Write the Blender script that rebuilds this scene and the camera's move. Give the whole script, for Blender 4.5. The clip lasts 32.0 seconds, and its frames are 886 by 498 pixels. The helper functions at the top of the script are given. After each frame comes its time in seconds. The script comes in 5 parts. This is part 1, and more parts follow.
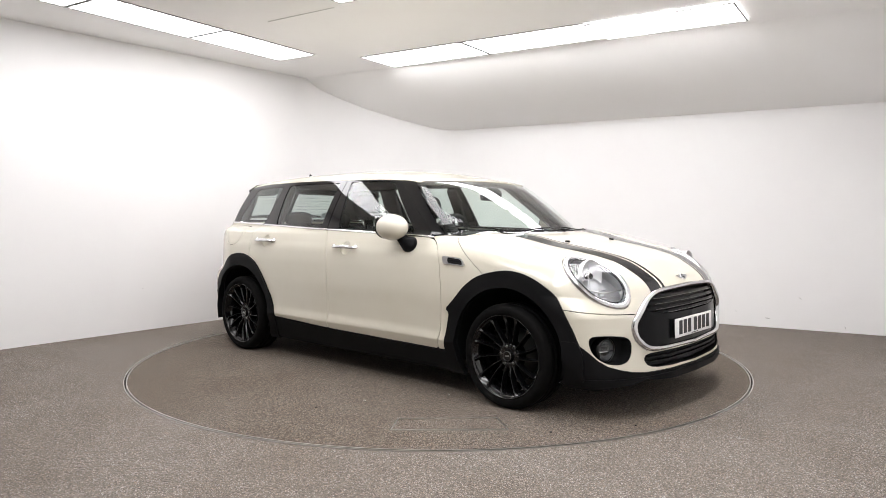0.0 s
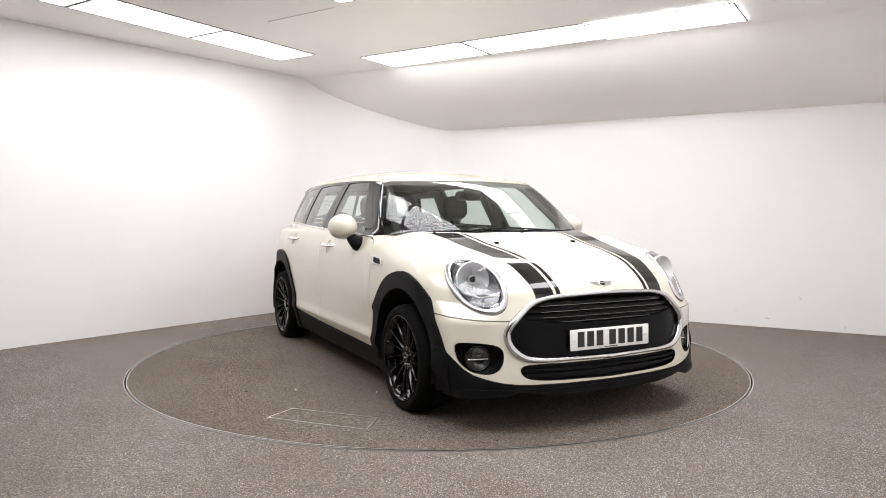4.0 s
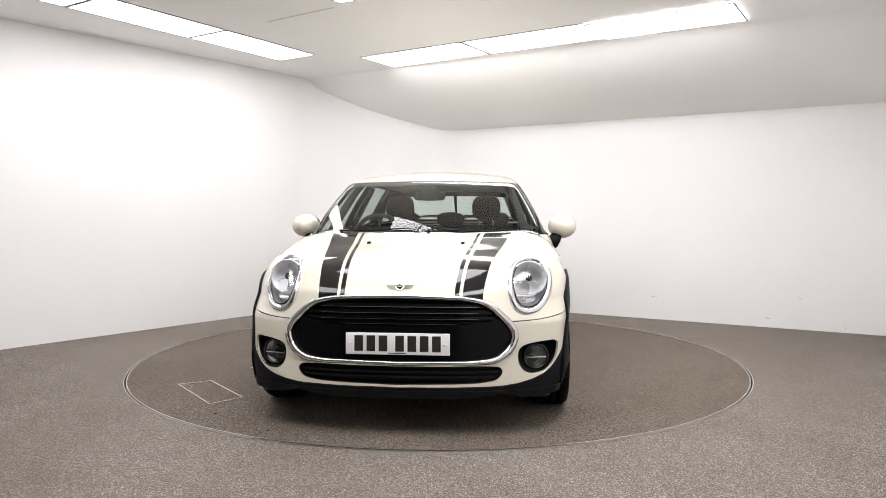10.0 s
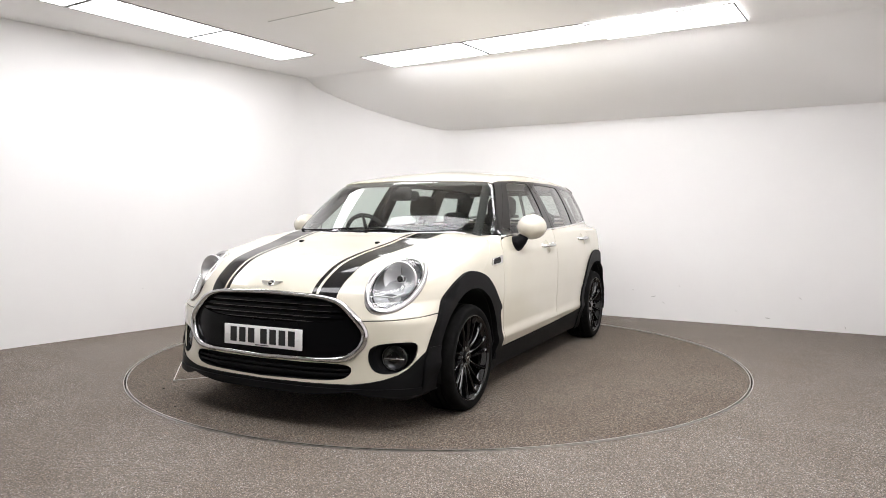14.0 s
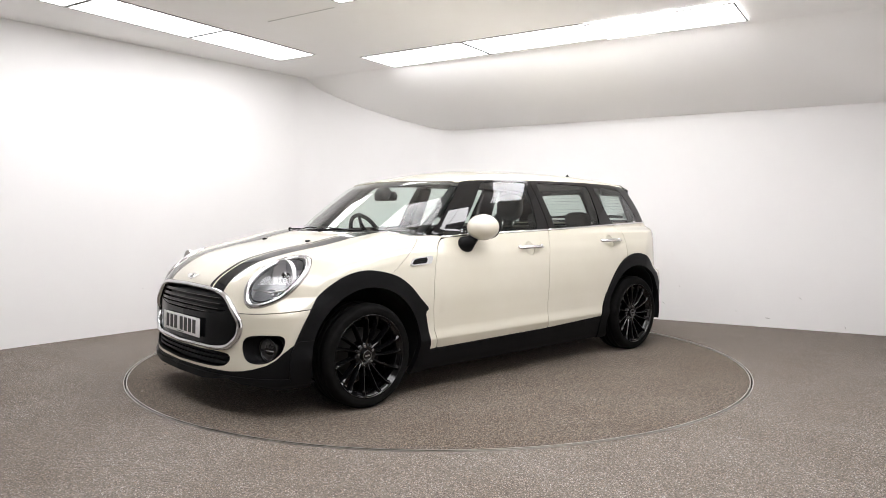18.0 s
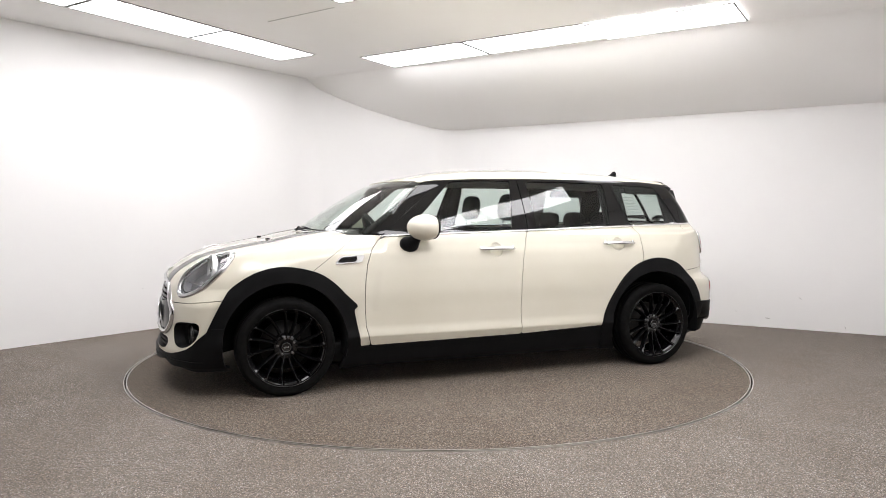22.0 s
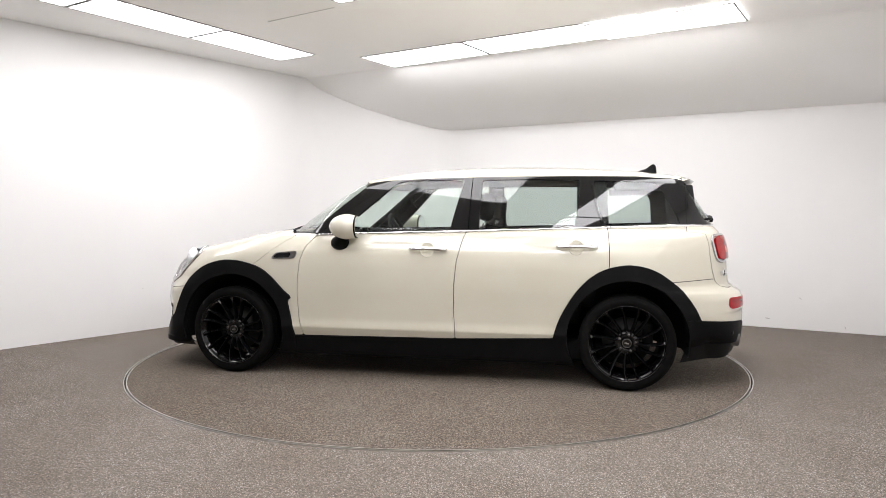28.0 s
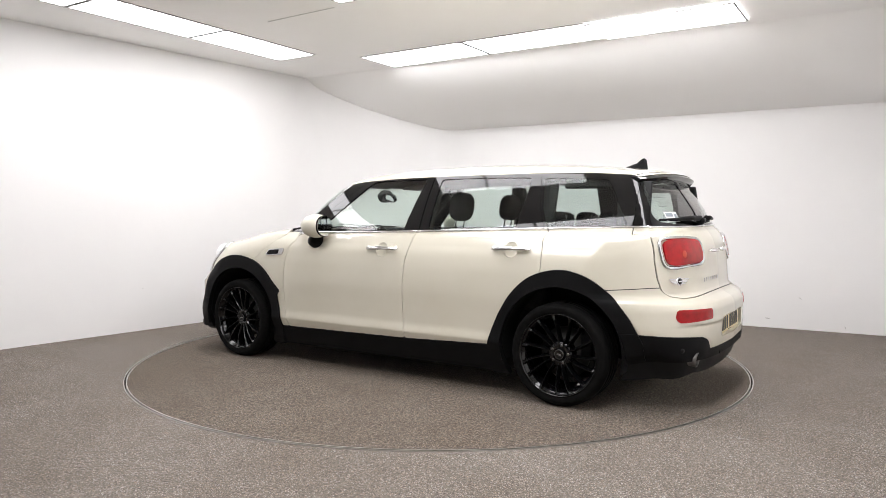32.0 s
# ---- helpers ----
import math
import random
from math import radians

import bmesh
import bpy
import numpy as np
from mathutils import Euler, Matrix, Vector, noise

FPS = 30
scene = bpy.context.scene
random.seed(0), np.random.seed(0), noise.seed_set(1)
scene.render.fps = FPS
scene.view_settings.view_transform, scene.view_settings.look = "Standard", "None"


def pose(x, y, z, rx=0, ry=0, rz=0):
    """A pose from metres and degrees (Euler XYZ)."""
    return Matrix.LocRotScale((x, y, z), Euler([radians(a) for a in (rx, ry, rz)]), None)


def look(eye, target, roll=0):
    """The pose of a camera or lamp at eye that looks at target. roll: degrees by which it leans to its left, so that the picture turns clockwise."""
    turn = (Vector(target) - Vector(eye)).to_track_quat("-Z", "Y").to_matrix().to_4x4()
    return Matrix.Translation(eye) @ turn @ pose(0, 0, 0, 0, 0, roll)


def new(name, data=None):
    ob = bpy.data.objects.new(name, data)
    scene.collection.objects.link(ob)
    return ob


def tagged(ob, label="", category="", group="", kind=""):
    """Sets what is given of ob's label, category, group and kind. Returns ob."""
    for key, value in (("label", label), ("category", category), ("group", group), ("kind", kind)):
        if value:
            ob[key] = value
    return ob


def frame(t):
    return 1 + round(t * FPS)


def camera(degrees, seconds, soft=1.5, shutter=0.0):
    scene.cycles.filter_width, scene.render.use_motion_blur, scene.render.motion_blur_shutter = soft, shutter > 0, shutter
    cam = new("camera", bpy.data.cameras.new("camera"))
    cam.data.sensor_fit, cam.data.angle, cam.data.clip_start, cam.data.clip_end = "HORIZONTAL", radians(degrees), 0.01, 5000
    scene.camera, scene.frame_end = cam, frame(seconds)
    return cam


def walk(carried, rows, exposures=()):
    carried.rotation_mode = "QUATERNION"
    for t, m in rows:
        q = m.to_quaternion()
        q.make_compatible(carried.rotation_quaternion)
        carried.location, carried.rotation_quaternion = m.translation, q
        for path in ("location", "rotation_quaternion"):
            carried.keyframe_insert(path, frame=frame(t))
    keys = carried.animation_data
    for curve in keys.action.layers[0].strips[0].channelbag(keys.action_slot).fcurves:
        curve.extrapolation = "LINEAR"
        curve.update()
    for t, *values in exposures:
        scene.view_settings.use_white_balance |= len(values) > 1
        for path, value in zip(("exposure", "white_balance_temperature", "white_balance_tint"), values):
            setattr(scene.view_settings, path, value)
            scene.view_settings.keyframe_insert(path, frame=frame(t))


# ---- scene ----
# A car on a turntable in a white photo room. x, y: plan of the room, the turntable's axis at the origin.
EYE = (0.029, -5.493, 1.104)
cam = camera(64.03, 32.0, soft=0.8)
PITCH = 2.822
AIM = (EYE[0], EYE[1] + math.cos(radians(PITCH)), EYE[2] - math.sin(radians(PITCH)))
walk(cam, [(0.0, look(EYE, AIM, 0.05)), (32.0, look(EYE, AIM, 0.05))],
     exposures=[(0.0, 0.25), (32.0, 0.25)])

# ---- light: the ceiling's panels (emitting material, built below) and a faint white world outside the closed room
world = bpy.data.worlds.new("world")
scene.world = world
world.use_nodes = True
world.node_tree.nodes["Background"].inputs[0].default_value = (0.9, 0.95, 1.0, 1)
world.node_tree.nodes["Background"].inputs[1].default_value = 0.05


# ---- materials
def material(name, color, rough=0.5, metal=0.0, coat=0.0, spec=0.5):
    m = bpy.data.materials.new(name)
    m.use_nodes = True
    b = m.node_tree.nodes["Principled BSDF"]
    b.inputs["Base Color"].default_value = (*color, 1)
    b.inputs["Roughness"].default_value = rough
    b.inputs["Metallic"].default_value = metal
    b.inputs["Coat Weight"].default_value = coat
    b.inputs["Coat Roughness"].default_value = 0.03
    b.inputs["Specular IOR Level"].default_value = spec
    return m


def node(m, kind, **values):
    n = m.node_tree.nodes.new(kind)
    for key, value in values.items():
        n.inputs[key.replace("_", " ")].default_value = value
    return n


def vary(m, scale, low, high, detail=6.0, scale2=None, amount2=0.0):
    """Two scales of tone between two colours, at real size."""
    link = m.node_tree.links.new
    b = m.node_tree.nodes["Principled BSDF"]
    where = node(m, "ShaderNodeTexCoord")
    a = node(m, "ShaderNodeTexNoise", Scale=scale, Detail=detail, Roughness=0.6)
    link(where.outputs["Object"], a.inputs["Vector"])
    ramp = node(m, "ShaderNodeValToRGB")
    ramp.color_ramp.elements[0].position, ramp.color_ramp.elements[1].position = 0.3, 0.7
    ramp.color_ramp.elements[0].color, ramp.color_ramp.elements[1].color = (*low, 1), (*high, 1)
    link(a.outputs["Fac"], ramp.inputs["Fac"])
    out = ramp.outputs["Color"]
    if scale2:
        c = node(m, "ShaderNodeTexNoise", Scale=scale2, Detail=3.0)
        link(where.outputs["Object"], c.inputs["Vector"])
        mix = m.node_tree.nodes.new("ShaderNodeMix")
        mix.data_type, mix.blend_type = "RGBA", "OVERLAY"
        mix.inputs["Factor"].default_value = amount2
        link(out, mix.inputs["A"])
        link(c.outputs["Color"], mix.inputs["B"])
        bw = node(m, "ShaderNodeRGBToBW")
        link(c.outputs["Color"], bw.inputs[0])
        link(bw.outputs[0], mix.inputs["B"])
        out = mix.outputs["Result"]
    link(out, b.inputs["Base Color"])
    return out


def bump(m, scale, strength, distance=0.002, detail=4.0):
    link = m.node_tree.links.new
    where = node(m, "ShaderNodeTexCoord")
    a = node(m, "ShaderNodeTexNoise", Scale=scale, Detail=detail)
    link(where.outputs["Object"], a.inputs["Vector"])
    k = node(m, "ShaderNodeBump", Strength=strength, Distance=distance)
    link(a.outputs["Fac"], k.inputs["Height"])
    link(k.outputs["Normal"], m.node_tree.nodes["Principled BSDF"].inputs["Normal"])


def carpet(name, dark, light, fleck, sharp=0.13, grain=80.0):
    """Short, dense, heather-mixed floor covering: fine flecks over a mottled ground."""
    m = material(name, dark, 0.95, spec=0.15)
    link = m.node_tree.links.new
    b = m.node_tree.nodes["Principled BSDF"]
    where = node(m, "ShaderNodeTexCoord")
    broad = node(m, "ShaderNodeTexNoise", Scale=0.9, Detail=10.0, Roughness=0.74)
    mid = node(m, "ShaderNodeTexNoise", Scale=grain, Detail=5.0, Roughness=0.85)
    fine = node(m, "ShaderNodeTexVoronoi", Scale=255.0)
    for n in (broad, mid, fine):
        link(where.outputs["Object"], n.inputs["Vector"])
    r1 = node(m, "ShaderNodeValToRGB")
    r1.color_ramp.elements[0].position, r1.color_ramp.elements[1].position = 0.51 - sharp, 0.51 + sharp
    r1.color_ramp.elements[0].color, r1.color_ramp.elements[1].color = (*dark, 1), (*light, 1)
    link(mid.outputs["Fac"], r1.inputs["Fac"])
    bw = node(m, "ShaderNodeSeparateColor")
    link(fine.outputs["Color"], bw.inputs[0])
    r2 = node(m, "ShaderNodeValToRGB")
    r2.color_ramp.elements[0].position, r2.color_ramp.elements[1].position = 0.74, 0.98
    r2.color_ramp.elements[0].color, r2.color_ramp.elements[1].color = (0, 0, 0, 1), (1, 1, 1, 1)
    link(bw.outputs[0], r2.inputs["Fac"])
    mix = m.node_tree.nodes.new("ShaderNodeMix")
    mix.data_type = "RGBA"
    link(r2.outputs["Color"], mix.inputs["Factor"])
    link(r1.outputs["Color"], mix.inputs["A"])
    hue = m.node_tree.nodes.new("ShaderNodeMix")       # pale and brown fibres side by side
    hue.data_type = "RGBA"
    link(bw.outputs[1], hue.inputs["Factor"])
    hue.inputs["A"].default_value = (fleck[0] * 0.92, fleck[1] * 0.99, fleck[2] * 1.08, 1)
    hue.inputs["B"].default_value = (fleck[0] * 0.80, fleck[1] * 0.66, fleck[2] * 0.54, 1)
    link(hue.outputs["Result"], mix.inputs["B"])
    r3 = node(m, "ShaderNodeValToRGB")
    r3.color_ramp.elements[0].position, r3.color_ramp.elements[1].position = 0.3, 0.72
    r3.color_ramp.elements[0].color, r3.color_ramp.elements[1].color = (0.70, 0.655, 0.61, 1), (1, 1, 1, 1)
    link(broad.outputs["Fac"], r3.inputs["Fac"])
    mul = m.node_tree.nodes.new("ShaderNodeMix")
    mul.data_type, mul.blend_type = "RGBA", "MULTIPLY"
    mul.inputs["Factor"].default_value = 1.0
    link(mix.outputs["Result"], mul.inputs["A"])
    link(r3.outputs["Color"], mul.inputs["B"])
    link(mul.outputs["Result"], b.inputs["Base Color"])
    k = node(m, "ShaderNodeBump", Strength=0.7, Distance=0.004)
    link(fine.outputs["Distance"], k.inputs["Height"])
    link(k.outputs["Normal"], b.inputs["Normal"])
    return m


def glow(name, color, strength):
    m = material(name, color, 0.6)
    b = m.node_tree.nodes["Principled BSDF"]
    b.inputs["Emission Color"].default_value = (*color, 1)
    b.inputs["Emission Strength"].default_value = strength
    return m


def sheet_glass(name, tint, gain=1.0):
    """A thin pane: what passes is tinted, what glances off follows Fresnel."""
    m = bpy.data.materials.new(name)
    m.use_nodes = True
    tree = m.node_tree
    tree.nodes.remove(tree.nodes["Principled BSDF"])
    out = tree.nodes["Material Output"]
    clear = node(m, "ShaderNodeBsdfTransparent", Color=(*tint, 1))
    gloss = node(m, "ShaderNodeBsdfAnisotropic", Color=(gain, gain, gain, 1), Roughness=0.0)
    facing_way = node(m, "ShaderNodeLayerWeight", Blend=0.5)
    power = tree.nodes.new("ShaderNodeMath")
    power.operation, power.inputs[1].default_value = "POWER", 4.0
    share = tree.nodes.new("ShaderNodeMath")
    share.operation, share.inputs[1].default_value, share.inputs[2].default_value = "MULTIPLY_ADD", 0.90, 0.048
    mix = tree.nodes.new("ShaderNodeMixShader")
    tree.links.new(facing_way.outputs["Facing"], power.inputs[0])
    tree.links.new(power.outputs[0], share.inputs[0])
    tree.links.new(share.outputs[0], mix.inputs[0])
    tree.links.new(clear.outputs[0], mix.inputs[1])
    tree.links.new(gloss.outputs[0], mix.inputs[2])
    tree.links.new(mix.outputs[0], out.inputs["Surface"])
    return m


# dark tone for the wall out of view, chosen to darken reflections
UNSEEN_DARK = material("unseen_wall_dark", (0.06, 0.059, 0.058), 0.8, spec=0.2)
vary(UNSEEN_DARK, 1.5, (0.05, 0.049, 0.048), (0.07, 0.069, 0.067), 5.0)
WALL_PAINT = material("wall_paint", (0.82, 0.81, 0.80), 0.75, spec=0.3)
vary(WALL_PAINT, 1.3, (0.86, 0.85, 0.845), (0.885, 0.88, 0.872), 5.0)
bump(WALL_PAINT, 90.0, 0.12, 0.001)
CEILING_PAINT = material("ceiling_paint", (0.84, 0.825, 0.805), 0.8, spec=0.25)
vary(CEILING_PAINT, 1.1, (0.90, 0.89, 0.875), (0.92, 0.912, 0.90), 5.0)
FLOOR_CARPET = carpet("floor_carpet", (0.092, 0.080, 0.068), (0.295, 0.268, 0.238), (0.61, 0.575, 0.535))
PLATE_CARPET = carpet("turntable_carpet", (0.064, 0.054, 0.044), (0.226, 0.197, 0.166), (0.52, 0.465, 0.41), 0.10, 60.0)
PANEL_LIGHT = glow("light_panel", (0.995, 0.978, 1.0), 7.8)
# stronger than the other panels only to brighten the floor on the right
BRIGHT_PANEL = glow("light_panel_bright", (0.995, 0.978, 1.0), 10.5)
SOFT_PANEL = glow("light_panel_dimmed", (0.995, 0.978, 1.0), 6.8)
PANEL_EDGE = material("panel_edge", (0.22, 0.215, 0.21), 0.6)
EDGE_METAL = material("edge_metal", (0.55, 0.53, 0.50), 0.35, 0.9)
DARK_GAP = material("dark_gap", (0.012, 0.011, 0.010), 0.9)
PALE_LINT = material("pale_lint", (0.62, 0.58, 0.52), 0.9)
SCUFF = material("scuff_mark", (0.58, 0.57, 0.56), 0.85)


# ---- mesh helpers
def mesh_of(name, verts, faces, mat=None, smooth=False):
    me = bpy.data.meshes.new(name)
    me.from_pydata([tuple(v) for v in verts], [], [tuple(int(i) for i in f) for f in faces])
    if mat:
        me.materials.append(mat)
    if smooth:
        me.shade_smooth()
    me.update()
    return me


def thing(name, label, category, group="", kind=""):
    return tagged(new(name), label, category, group, kind)


def part(name, me, parent, label=""):
    """One mesh object under a thing or a part. me: a mesh, or a (bmesh, material) pair."""
    if isinstance(me, tuple):
        bm, mat = me
        data = bpy.data.meshes.new(name)
        bm.to_mesh(data)
        bm.free()
        data.materials.append(mat)
        me = data
    ob = new(name, me)
    ob.parent = parent
    return tagged(ob, label)


def bm_box(size, at=(0, 0, 0), bevel=0.0, turn=None, segments=2):
    bm = bmesh.new()
    m = Matrix.Translation(at) @ (turn.to_4x4() if turn else Matrix()) @ Matrix.Diagonal((*size, 1))
    bmesh.ops.create_cube(bm, size=1, matrix=m)
    if bevel:
        bmesh.ops.bevel(bm, geom=list(bm.edges), offset=bevel, segments=segments, affect="EDGES", profile=0.5)
        for f in bm.faces:
            f.smooth = True
    return bm


def prism(points, low, high):
    """A closed plan outline raised from low to high."""
    n = len(points)
    v = [(x, y, low) for x, y in points] + [(x, y, high) for x, y in points]
    f = [tuple(range(n - 1, -1, -1)), tuple(range(n, 2 * n))]
    f += [(i, (i + 1) % n, n + (i + 1) % n, n + i) for i in range(n)]
    return v, f


# ---- the room
ALONG = Vector((math.cos(radians(-32.5)), math.sin(radians(-32.5)), 0))     # the lamp rows' two ways
ACROSS = Vector((math.cos(radians(57.5)), math.sin(radians(57.5)), 0))
CEILING = 2.675
LOW = 2.115
RIGHT_WAY = Vector((0.867, -0.499, 0)).normalized()
RIGHT_IN = Vector((-0.499, -0.867, 0)).normalized()
LEFT_WAY = Vector((-0.611, -0.791, 0)).normalized()
BEND = Vector((-1.530, 2.852, 0))          # the long wall meets the short angled wall
NOOK = Vector((0.069, 3.202, 0))           # the angled wall meets the low wall
FAR_LEFT = BEND + LEFT_WAY * 5.7
FAR_RIGHT = NOOK + RIGHT_WAY * 4.86
SIDE_END = ALONG * 3.17 - ACROSS * 3.9
NEAR_LEFT, NEAR_RIGHT = Vector((-4.6, -7.3, 0)), Vector((1.6, -7.3, 0))


def wall(name, a, b, height, label, paint=WALL_PAINT, over=(0.1, 0.1)):
    """A wall 12 cm thick from a to b, its inner face on the line."""
    way = (b - a).normalized()
    out = Vector((-way.y, way.x, 0)) * 0.12
    a, b = a - way * over[0], b + way * over[1]
    v, f = prism([(p.x, p.y) for p in (a, b, b + out, a + out)], -0.05, height)
    return tagged(new(name, mesh_of(name, v, f, paint)), label, "wall", kind="structure")


def fillet(a, b, c, r, n=10):
    """The corner at b between a and c, rounded: points of the arc."""
    u, w = (a - b).normalized(), (c - b).normalized()
    half = u.angle(w) / 2
    middle = b + (u + w).normalized() * (r / math.sin(half))
    p, q = b + u * (r / math.tan(half)), b + w * (r / math.tan(half))
    start = (p - middle)
    turn = start.angle(q - middle)
    sign = 1 if start.cross(q - middle).z > 0 else -1
    return [middle + Matrix.Rotation(sign * turn * k / n, 3, "Z") @ start for k in range(n + 1)]


def curved_wall(name, line, height, label):
    """A wall 12 cm thick along a line of points, its inner face on the line."""
    n = len(line)
    outer = []
    for i, p in enumerate(line):
        way = (line[min(i + 1, n - 1)] - line[max(i - 1, 0)]).normalized()
        outer.append(p + Vector((-way.y, way.x, 0)) * 0.12)
    verts = [(p.x, p.y, z) for z in (-0.05, height) for p in line + outer]
    m = 2 * n
    faces = [(i, i + 1, m + i + 1, m + i) for i in range(n - 1)] + [(n + i + 1, n + i, m + n + i, m + n + i + 1) for i in range(n - 1)]
    faces += [(m + i, m + i + 1, m + n + i + 1, m + n + i) for i in range(n - 1)]
    faces += [(0, m, m + n, n), (n - 1, 2 * n - 1, m + 2 * n - 1, m + n - 1)]
    me = mesh_of(name, verts, faces, WALL_PAINT, True)
    me.set_sharp_from_angle(angle=radians(40))
    return tagged(new(name, me), label, "wall", kind="structure")


ROUND_BEND, ROUND_NOOK = fillet(FAR_LEFT, BEND, NOOK, 0.45), fillet(BEND, NOOK, FAR_RIGHT, 0.4)
wall("wall_west", FAR_LEFT, ROUND_BEND[0], 2.72, "long plain white painted wall with faint scuffs", over=(0.1, 0.0))
curved_wall("wall_corner", ROUND_BEND + ROUND_NOOK, 2.72, "short white painted wall curving round the room's corner")
wall("wall_east", ROUND_NOOK[-1], FAR_RIGHT, 2.16, "low white painted wall with small scuffs near the floor", over=(0.0, 0.1))
wall("wall_east_end", FAR_RIGHT, SIDE_END, 2.72, "plain white painted wall closing the room")
# out of view: a white face added to throw light back on the right-hand floor
wall("wall_south_east", SIDE_END, NEAR_RIGHT, 2.72, "unseen white wall added beside the camera, bounces light onto the floor")
# unseen wall, added dark so the car's gloss and glass reflect little
wall("wall_south", NEAR_RIGHT, NEAR_LEFT, 2.72, "unseen dark grey wall added behind the camera, keeps reflections dark", UNSEEN_DARK)
wall("wall_west_end", NEAR_LEFT, FAR_LEFT, 2.72, "plain white painted wall closing the room")


# the ceiling: flat, then a step and a hollow slope down to the low wall
def make_ceiling():
    # (distance from the low wall, height)
    profile = [(-0.3, LOW - 0.02), (0.0, LOW), (0.10, 2.143), (0.19, 2.172), (0.42, 2.25), (0.65, 2.345), (0.88, 2.468), (1.00, 2.545), (1.06, 2.588), (1.10, 2.622), (1.13, 2.650), (1.15, 2.667), (1.17, CEILING)]
    verts, faces = [], []
    starts = [NOOK + RIGHT_WAY * s for s in (-3.2, 0.0, 2.0, 4.0, 6.9)]
    for base in starts:
        for d, z in profile:
            p = base + RIGHT_IN * d
            verts.append((p.x, p.y, z))
    n = len(profile)
    for i in range(len(starts) - 1):
        for j in range(n - 1):
            a = i * n + j
            faces.append((a, a + 1, a + n + 1, a + n))
    me = mesh_of("ceiling_slope", verts, faces, CEILING_PAINT, True)
    tagged(new("ceiling_slope", me), "sloping hollow part of the pale grey painted ceiling", "ceiling", kind="structure")
    a, b = NOOK + RIGHT_WAY * -3.2 + RIGHT_IN * 1.17, NOOK + RIGHT_WAY * 6.9 + RIGHT_IN * 1.17
    c, d = b + RIGHT_IN * 13, a + RIGHT_IN * 13
    v, f = prism([(p.x, p.y) for p in (a, b, c, d)], CEILING, CEILING + 0.1)
    tagged(new("ceiling", mesh_of("ceiling", v, f, CEILING_PAINT)), "flat pale grey painted ceiling with flush light panels", "ceiling", kind="structure")
    # a fine open joint in the ceiling boards
    p, q = Vector((-1.40, 0.38, CEILING - 0.002)), Vector((-0.80, -0.02, CEILING - 0.002))
    w = (q - p).normalized().cross(Vector((0, 0, 1))) * 0.003
    v, f = prism([((p + w).x, (p + w).y), ((q + w).x, (q + w).y), ((q - w).x, (q - w).y), ((p - w).x, (p - w).y)], CEILING - 0.004, CEILING - 0.001)
    tagged(new("ceiling_joint", mesh_of("ceiling_joint", v, f, SCUFF)), "fine dark joint between ceiling boards", "ceiling joint", kind="structure")


make_ceiling()


def light_panel(corner, way, side, length, width, shine=PANEL_LIGHT, drop=0.0):
    """A flush panel: glowing sheet in a thin frame, its far corner at corner; drop: hangs loose by so much."""
    lamp = thing("light_panel", "bright white flush ceiling light panel, switched on", "light panel", "ceiling light panels")
    lamp.location = (corner.x, corner.y, CEILING - drop)
    w, s = way.normalized(), side.normalized()
    def quad(a, b, c, d, low, high, mat, name):
        pts = [w * p + s * q for p, q in ((a, c), (b, c), (b, d), (a, d))]
        v, f = prism([(p.x, p.y) for p in pts], low, high)
        return mesh_of(name, v, f, mat)
    e = 0.013
    part("diffuser", quad(e, length - e, e, width - e, -0.0035, -0.001, shine, "diffuser"), lamp, "glowing white diffuser")
    for nm, q in (("frame_side", (0, length, 0, e)), ("frame_side", (0, length, width - e, width)), ("frame_end", (0, e, e, width - e)), ("frame_end", (length - e, length, e, width - e))):
        part(nm, quad(*q, -0.006, 0.0, PANEL_EDGE, nm), lamp)
    return lamp


# two long rows beside the side walls, one before the slope, two across the room
def ceiling_spot(a, c):
    """A ceiling place from its distances along and across the lamp rows."""
    return ALONG * a + ACROSS * c


for k in range(3):
    light_panel(ceiling_spot(-2.379, 0.672 - 1.115 * k), -ACROSS, ALONG, 1.105, 0.492)
# the fourth panel of this row is added out of view, to light the floor
for k in range(4):
    light_panel(ceiling_spot(1.87, 0.672 - 1.115 * k), -ACROSS, ALONG, 1.105, 0.492, BRIGHT_PANEL)
R0 = Vector((-0.495, 2.175, 0))
for k in range(2):
    light_panel(R0 + ALONG * (1.178 * k), ALONG, -ACROSS, 1.17, 0.575)
light_panel(R0 + ALONG * (1.178 * 2), ALONG, -ACROSS, 1.17, 0.575, drop=0.014)
light_panel(ceiling_spot(-0.553, -0.505), -ACROSS, ALONG, 0.86, 0.575, SOFT_PANEL)
light_panel(ceiling_spot(0.030, -0.505), -ACROSS, ALONG, 0.86, 1.0, SOFT_PANEL)
for k in range(2):
    light_panel(ceiling_spot(-0.750 + 1.178 * k, -2.55), ALONG, -ACROSS, 1.17, 0.86, SOFT_PANEL)

